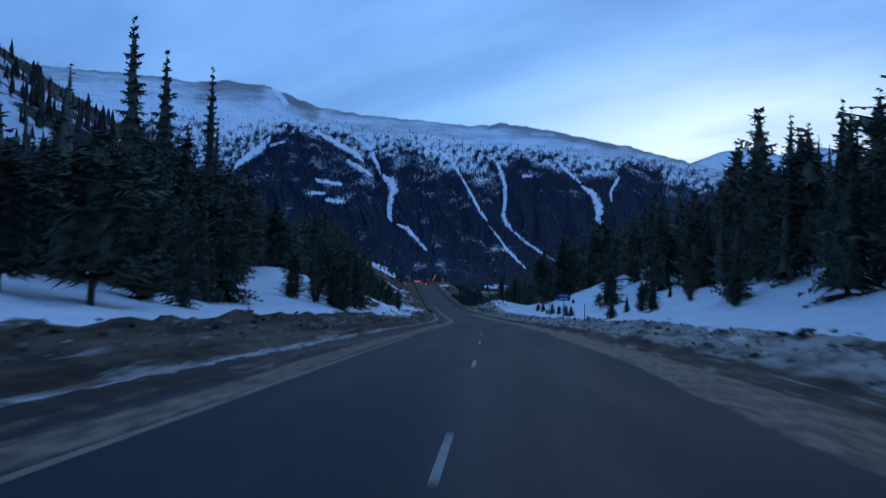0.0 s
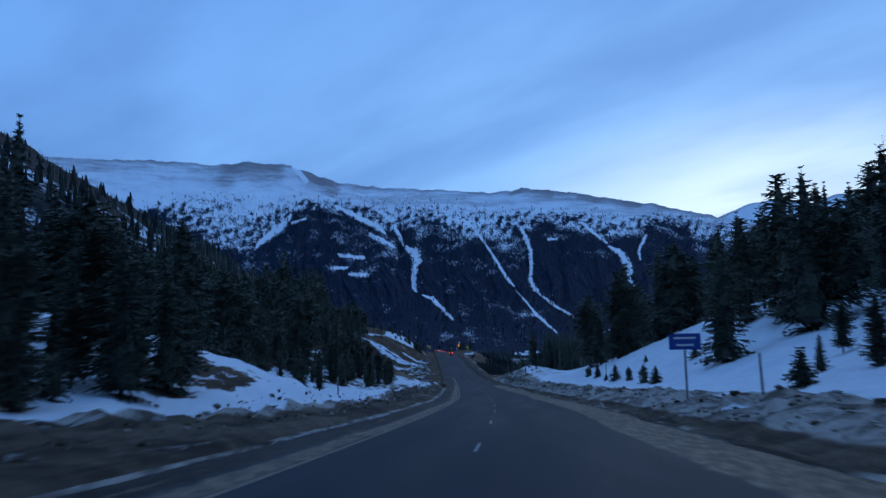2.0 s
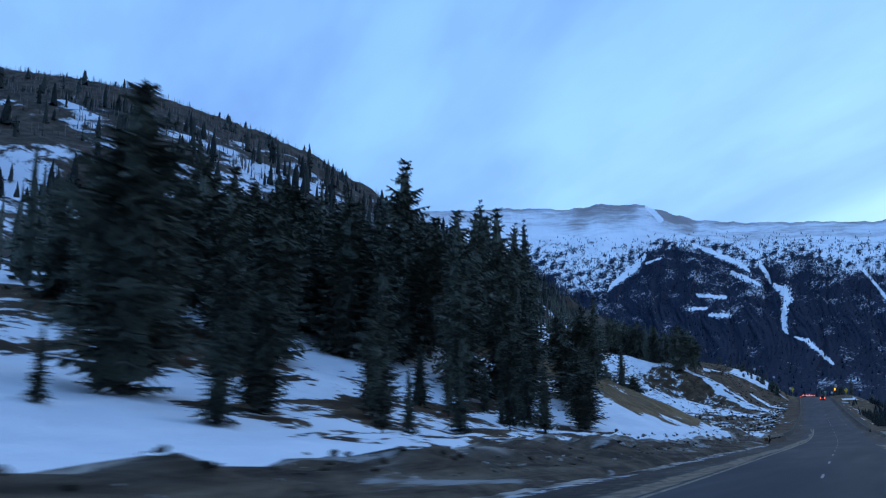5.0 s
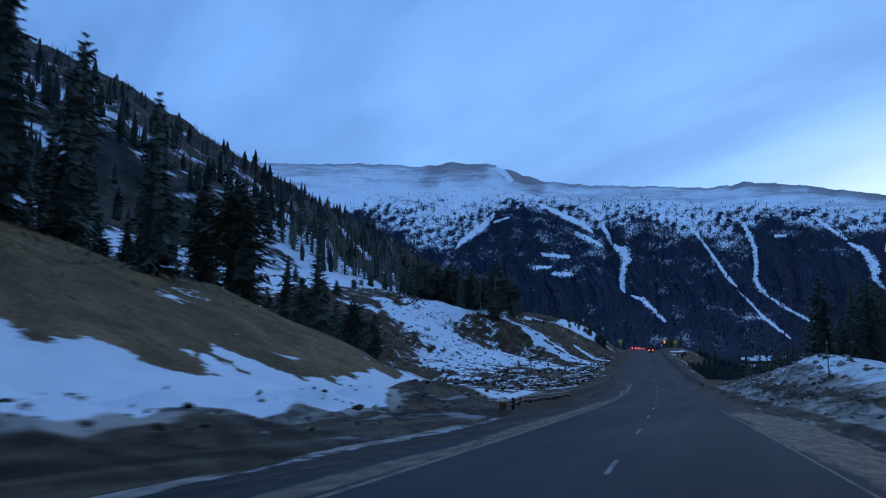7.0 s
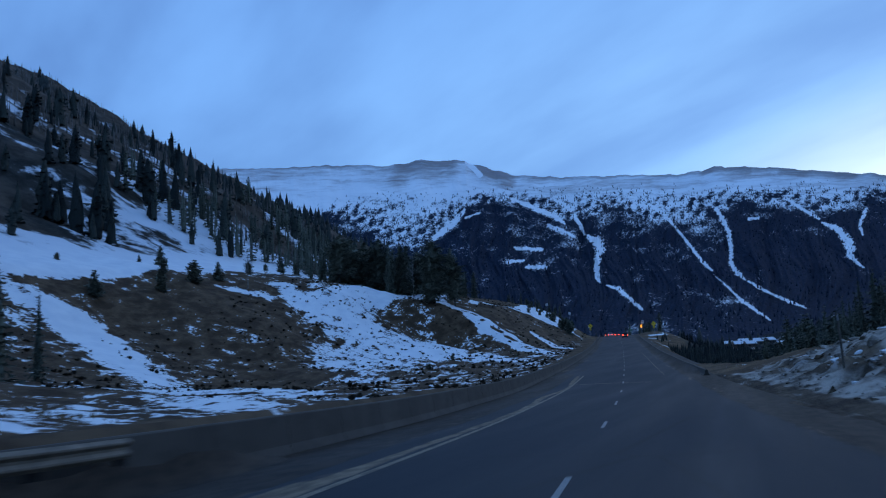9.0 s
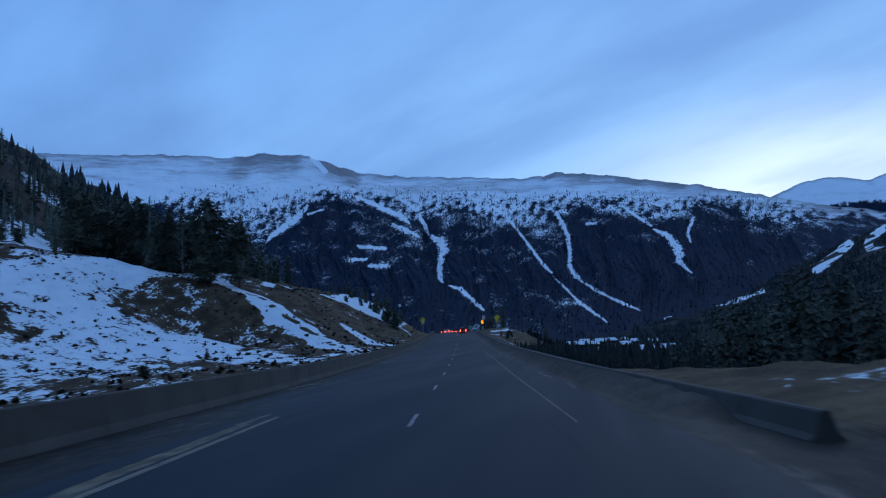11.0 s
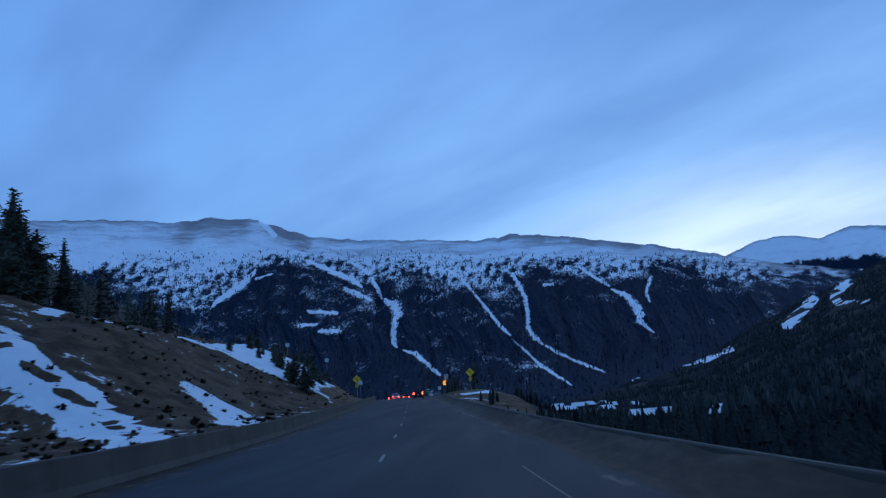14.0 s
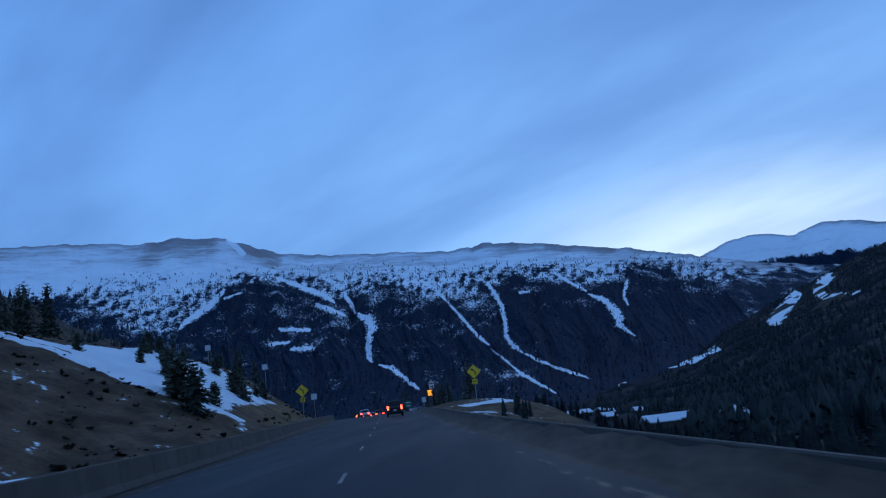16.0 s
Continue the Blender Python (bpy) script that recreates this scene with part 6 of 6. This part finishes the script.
def car(kind, x, y, paint, length, width, height, boxy, label):
    """A car that heads away along the road; its own y runs forward from the rear bumper."""
    z = float(road_z(y)) + 0.01 - abs(x) * 0.008
    dx, dz = float(road_x(y + 2) - road_x(y - 2)) / 4, float(road_z(y + 2) - road_z(y - 2)) / 4
    c = thing(kind, pose(float(road_x(y)) + x, y, z, math.degrees(math.atan(dz)), 0, -math.degrees(math.atan(dx))), label, "car", "cars ahead on the highway")
    hw, sill, belt = width / 2, 0.26, height * 0.56

    def ring(yy, w, z0, z1):
        r = 0.07
        return [(-w, yy, z0 + r), (-w + r, yy, z0), (w - r, yy, z0), (w, yy, z0 + r), (w, yy, z1 - r), (w - r, yy, z1), (-w + r, yy, z1), (-w, yy, z1 - r)]

    bm = bmesh.new()
    loft(bm, [ring(0, hw * 0.92, 0.36, belt - 0.06), ring(0.10, hw * 0.98, sill, belt), ring(length * 0.3, hw, sill, belt), ring(length * 0.68, hw, sill, belt - 0.02), ring(length * 0.9, hw * 0.96, sill, belt - 0.16), ring(length, hw * 0.86, 0.34, belt - 0.24)])
    body = part("body", bm, paint, c, smooth=False)
    bm = bmesh.new()
    back = 0.06 if boxy else length * 0.16
    rear_top = back + (0.18 if boxy else 0.55)
    base = [(-hw * 0.95, back, belt - 0.01), (hw * 0.95, back, belt - 0.01), (hw * 0.95, length * 0.70, belt - 0.03), (-hw * 0.95, length * 0.70, belt - 0.03)]
    mid = [(-hw * 0.82, rear_top, height - 0.06), (hw * 0.82, rear_top, height - 0.06), (hw * 0.80, length * 0.52, height - 0.05), (-hw * 0.80, length * 0.52, height - 0.05)]
    roof = [(-hw * 0.72, rear_top + 0.1, height), (hw * 0.72, rear_top + 0.1, height), (hw * 0.70, length * 0.48, height), (-hw * 0.70, length * 0.48, height)]
    loft(bm, [base, mid, roof])
    cabin = part("cabin", bm, paint, c)
    bm = bmesh.new()
    ins = 0.012

    def pane(points):
        bm.faces.new([bm.verts.new(p) for p in points])

    f0, f1 = 0.16, 0.88
    def on(a, b, f):
        return Vector(a).lerp(Vector(b), f)
    push = Vector((0, -ins, 0.003))
    lo0, lo1, hi0, hi1 = on(base[0], mid[0], f0), on(base[1], mid[1], f0), on(base[0], mid[0], f1), on(base[1], mid[1], f1)
    pane([on(lo0, lo1, 0.08) + push, on(lo0, lo1, 0.92) + push, on(hi0, hi1, 0.92) + push, on(hi0, hi1, 0.08) + push])
    bmesh.ops.solidify(bm, geom=bm.faces[:], thickness=0.006)
    part("rear_window", bm, M_GLASS, cabin, "dark rear window")
    for sgn, i0, i1 in ((-1, 0, 3), (1, 1, 2)):
        bm = bmesh.new()
        push = Vector((sgn * ins, 0, 0))
        a, b, d, e = on(base[i0], mid[i0], 0.18), on(base[i1], mid[i1], 0.18), on(base[i1], mid[i1], 0.88), on(base[i0], mid[i0], 0.88)
        pane([on(a, b, 0.06) + push, on(a, b, 0.94) + push, on(e, d, 0.94) + push, on(e, d, 0.06) + push])
        bmesh.ops.solidify(bm, geom=bm.faces[:], thickness=0.006)
        part("side_window", bm, M_GLASS, cabin, "dark side window")
    for sgn in (-1, 1):
        bm = bmesh.new()
        box(bm, sgn * hw * 0.80, 0.02, belt - (0.02 if boxy else 0.16), 0.20 if boxy else 0.34, 0.10, 0.46 if boxy else 0.17, 0.02)
        part("tail_lamp", bm, M_TAIL, body, "lit red tail lamp")
    bm = bmesh.new()
    box(bm, 0, -0.03, 0.46, width * 0.96, 0.16, 0.22, 0.05)
    part("bumper", bm, M_TYRE if boxy else paint, body)
    bm = bmesh.new()
    box(bm, 0, -0.02 if not boxy else 0.0, 0.72, 0.34, 0.03, 0.17)
    part("number_plate", bm, M_PLATE, body)
    for yy in (length * 0.19, length * 0.80):
        for sgn in (-1, 1):
            wheel = bmesh.new()
            rod(wheel, (sgn * (hw - 0.24), yy, 0.35), (sgn * (hw - 0.01), yy, 0.35), 0.35, 0.35, 18)
            t = part("wheel", wheel, M_TYRE, c)
            rim = bmesh.new()
            rod(rim, (sgn * (hw - 0.02), yy, 0.35), (sgn * (hw + 0.006), yy, 0.35), 0.21, 0.17, 12)
            part("rim", rim, M_RIM, t)
    if boxy:
        for sgn in (-1, 1):
            rail = bmesh.new()
            rod(rail, (sgn * hw * 0.66, rear_top + 0.2, height + 0.06), (sgn * hw * 0.66, length * 0.46, height + 0.06), 0.02, 0.02, 6)
            for yy in (rear_top + 0.25, length * 0.44):
                rod(rail, (sgn * hw * 0.66, yy, height - 0.02), (sgn * hw * 0.66, yy, height + 0.06), 0.018, 0.018, 6)
            part("roof_rail", rail, M_TYRE, cabin)
    for sgn in (-1, 1):
        bm = bmesh.new()
        box(bm, sgn * (hw + 0.09), length * 0.62, belt + 0.10, 0.17, 0.10, 0.13, 0.02)
        part("wing_mirror", bm, paint, cabin)
    return c


car("black_suv", 1.75, 566, M_CAR_BLACK, 4.6, 1.9, 1.80, True, "boxy black four-wheel drive with lit red tail lamps")
car("silver_car", -1.9, 634, M_CAR_SILVER, 4.5, 1.78, 1.46, False, "silver car with lit red tail lamps")
car("dark_red_car", 1.8, 646, M_CAR_RED, 4.6, 1.8, 1.5, False, "dark red car with lit red tail lamps")
car("dark_wagon", -1.8, 652, M_CAR_BLACK, 4.7, 1.85, 1.7, True, "dark wagon with lit red tail lamps")
car("silver_wagon", 1.8, 658, M_CAR_SILVER, 4.7, 1.85, 1.7, True, "silver wagon with lit red tail lamps")
car("dark_car", -1.8, 666, M_CAR_BLACK, 4.5, 1.8, 1.5, False, "dark car with lit red tail lamps")


# ---- the village in the valley ----
def house(x, y, sx, sy, wall, roof, turn, label):
    z = float(max(land(x, y), slope_height(x, y)))
    h = thing("lodge", pose(x, y, z, 0, 0, turn), label, "house", "village lodges")
    bm = bmesh.new()
    box(bm, 0, 0, wall / 2 - 1, sx, sy, wall + 2)
    body = part("wall", bm, M_HOUSE, h)
    bm = bmesh.new()
    e = 0.9
    prof = [(-sy / 2 - e, wall - 0.3), (0, wall + roof), (sy / 2 + e, wall - 0.3), (sy / 2 + e, wall + 0.15), (0, wall + roof + 0.5), (-sy / 2 - e, wall + 0.15)]
    rings = [[(xx, py, pz) for py, pz in prof] for xx in (-sx / 2 - e, sx / 2 + e)]
    loft(bm, rings)
    top = part("roof", bm, M_ROOF_SNOW, h, "thick snow on the roof")
    bm = bmesh.new()
    box(bm, sx * 0.2, sy * 0.1, wall + roof, 0.9, 0.9, 2.4, 0.05)
    part("chimney", bm, M_HOUSE, top)
    n = max(2, int(sx / 4))
    for s in range(max(1, int(wall / 3))):
        for k in range(n):
            bm = bmesh.new()
            box(bm, (k + 0.5) * sx / n - sx / 2, -sy / 2 - 0.03, 1.5 + 2.9 * s, 1.3, 0.1, 1.3, 0.03)
            part("window", bm, M_HOUSE_WIN, body)


for x, y, sx, sy, wl, rf, tn in ((31, 840, 13, 9, 5.0, 2.6, 6), (42, 850, 8, 7, 5.6, 2.2, -12), (78, 905, 8, 6, 3.5, 2.0, 25), (24, 960, 7, 6, 3.2, 2.0, 30), (9, 992, 7, 5.5, 3.2, 2.0, -10), (-6, 985, 8, 6, 3, 2, 15), (18, 1018, 6, 5, 3.2, 1.8, 40),
                                 (-2, 1050, 7, 6, 3.6, 2.0, 5), (16, 1085, 7, 6, 3.6, 2.0, -20), (38, 1070, 7, 6, 3.6, 2.0, 12), (70, 860, 7, 5.5, 3, 1.8, -25), (-14, 1025, 6, 5, 3.2, 1.8, -35), (48, 1000, 6, 5, 3.0, 1.8, 18), (30, 1045, 6, 5, 3.2, 1.8, 60), (2, 975, 7, 5, 3, 1.8, 22)):
    house(x, y, sx, sy, wl, rf, tn, "brown lodge with thick snow on its gabled roof, in the valley")
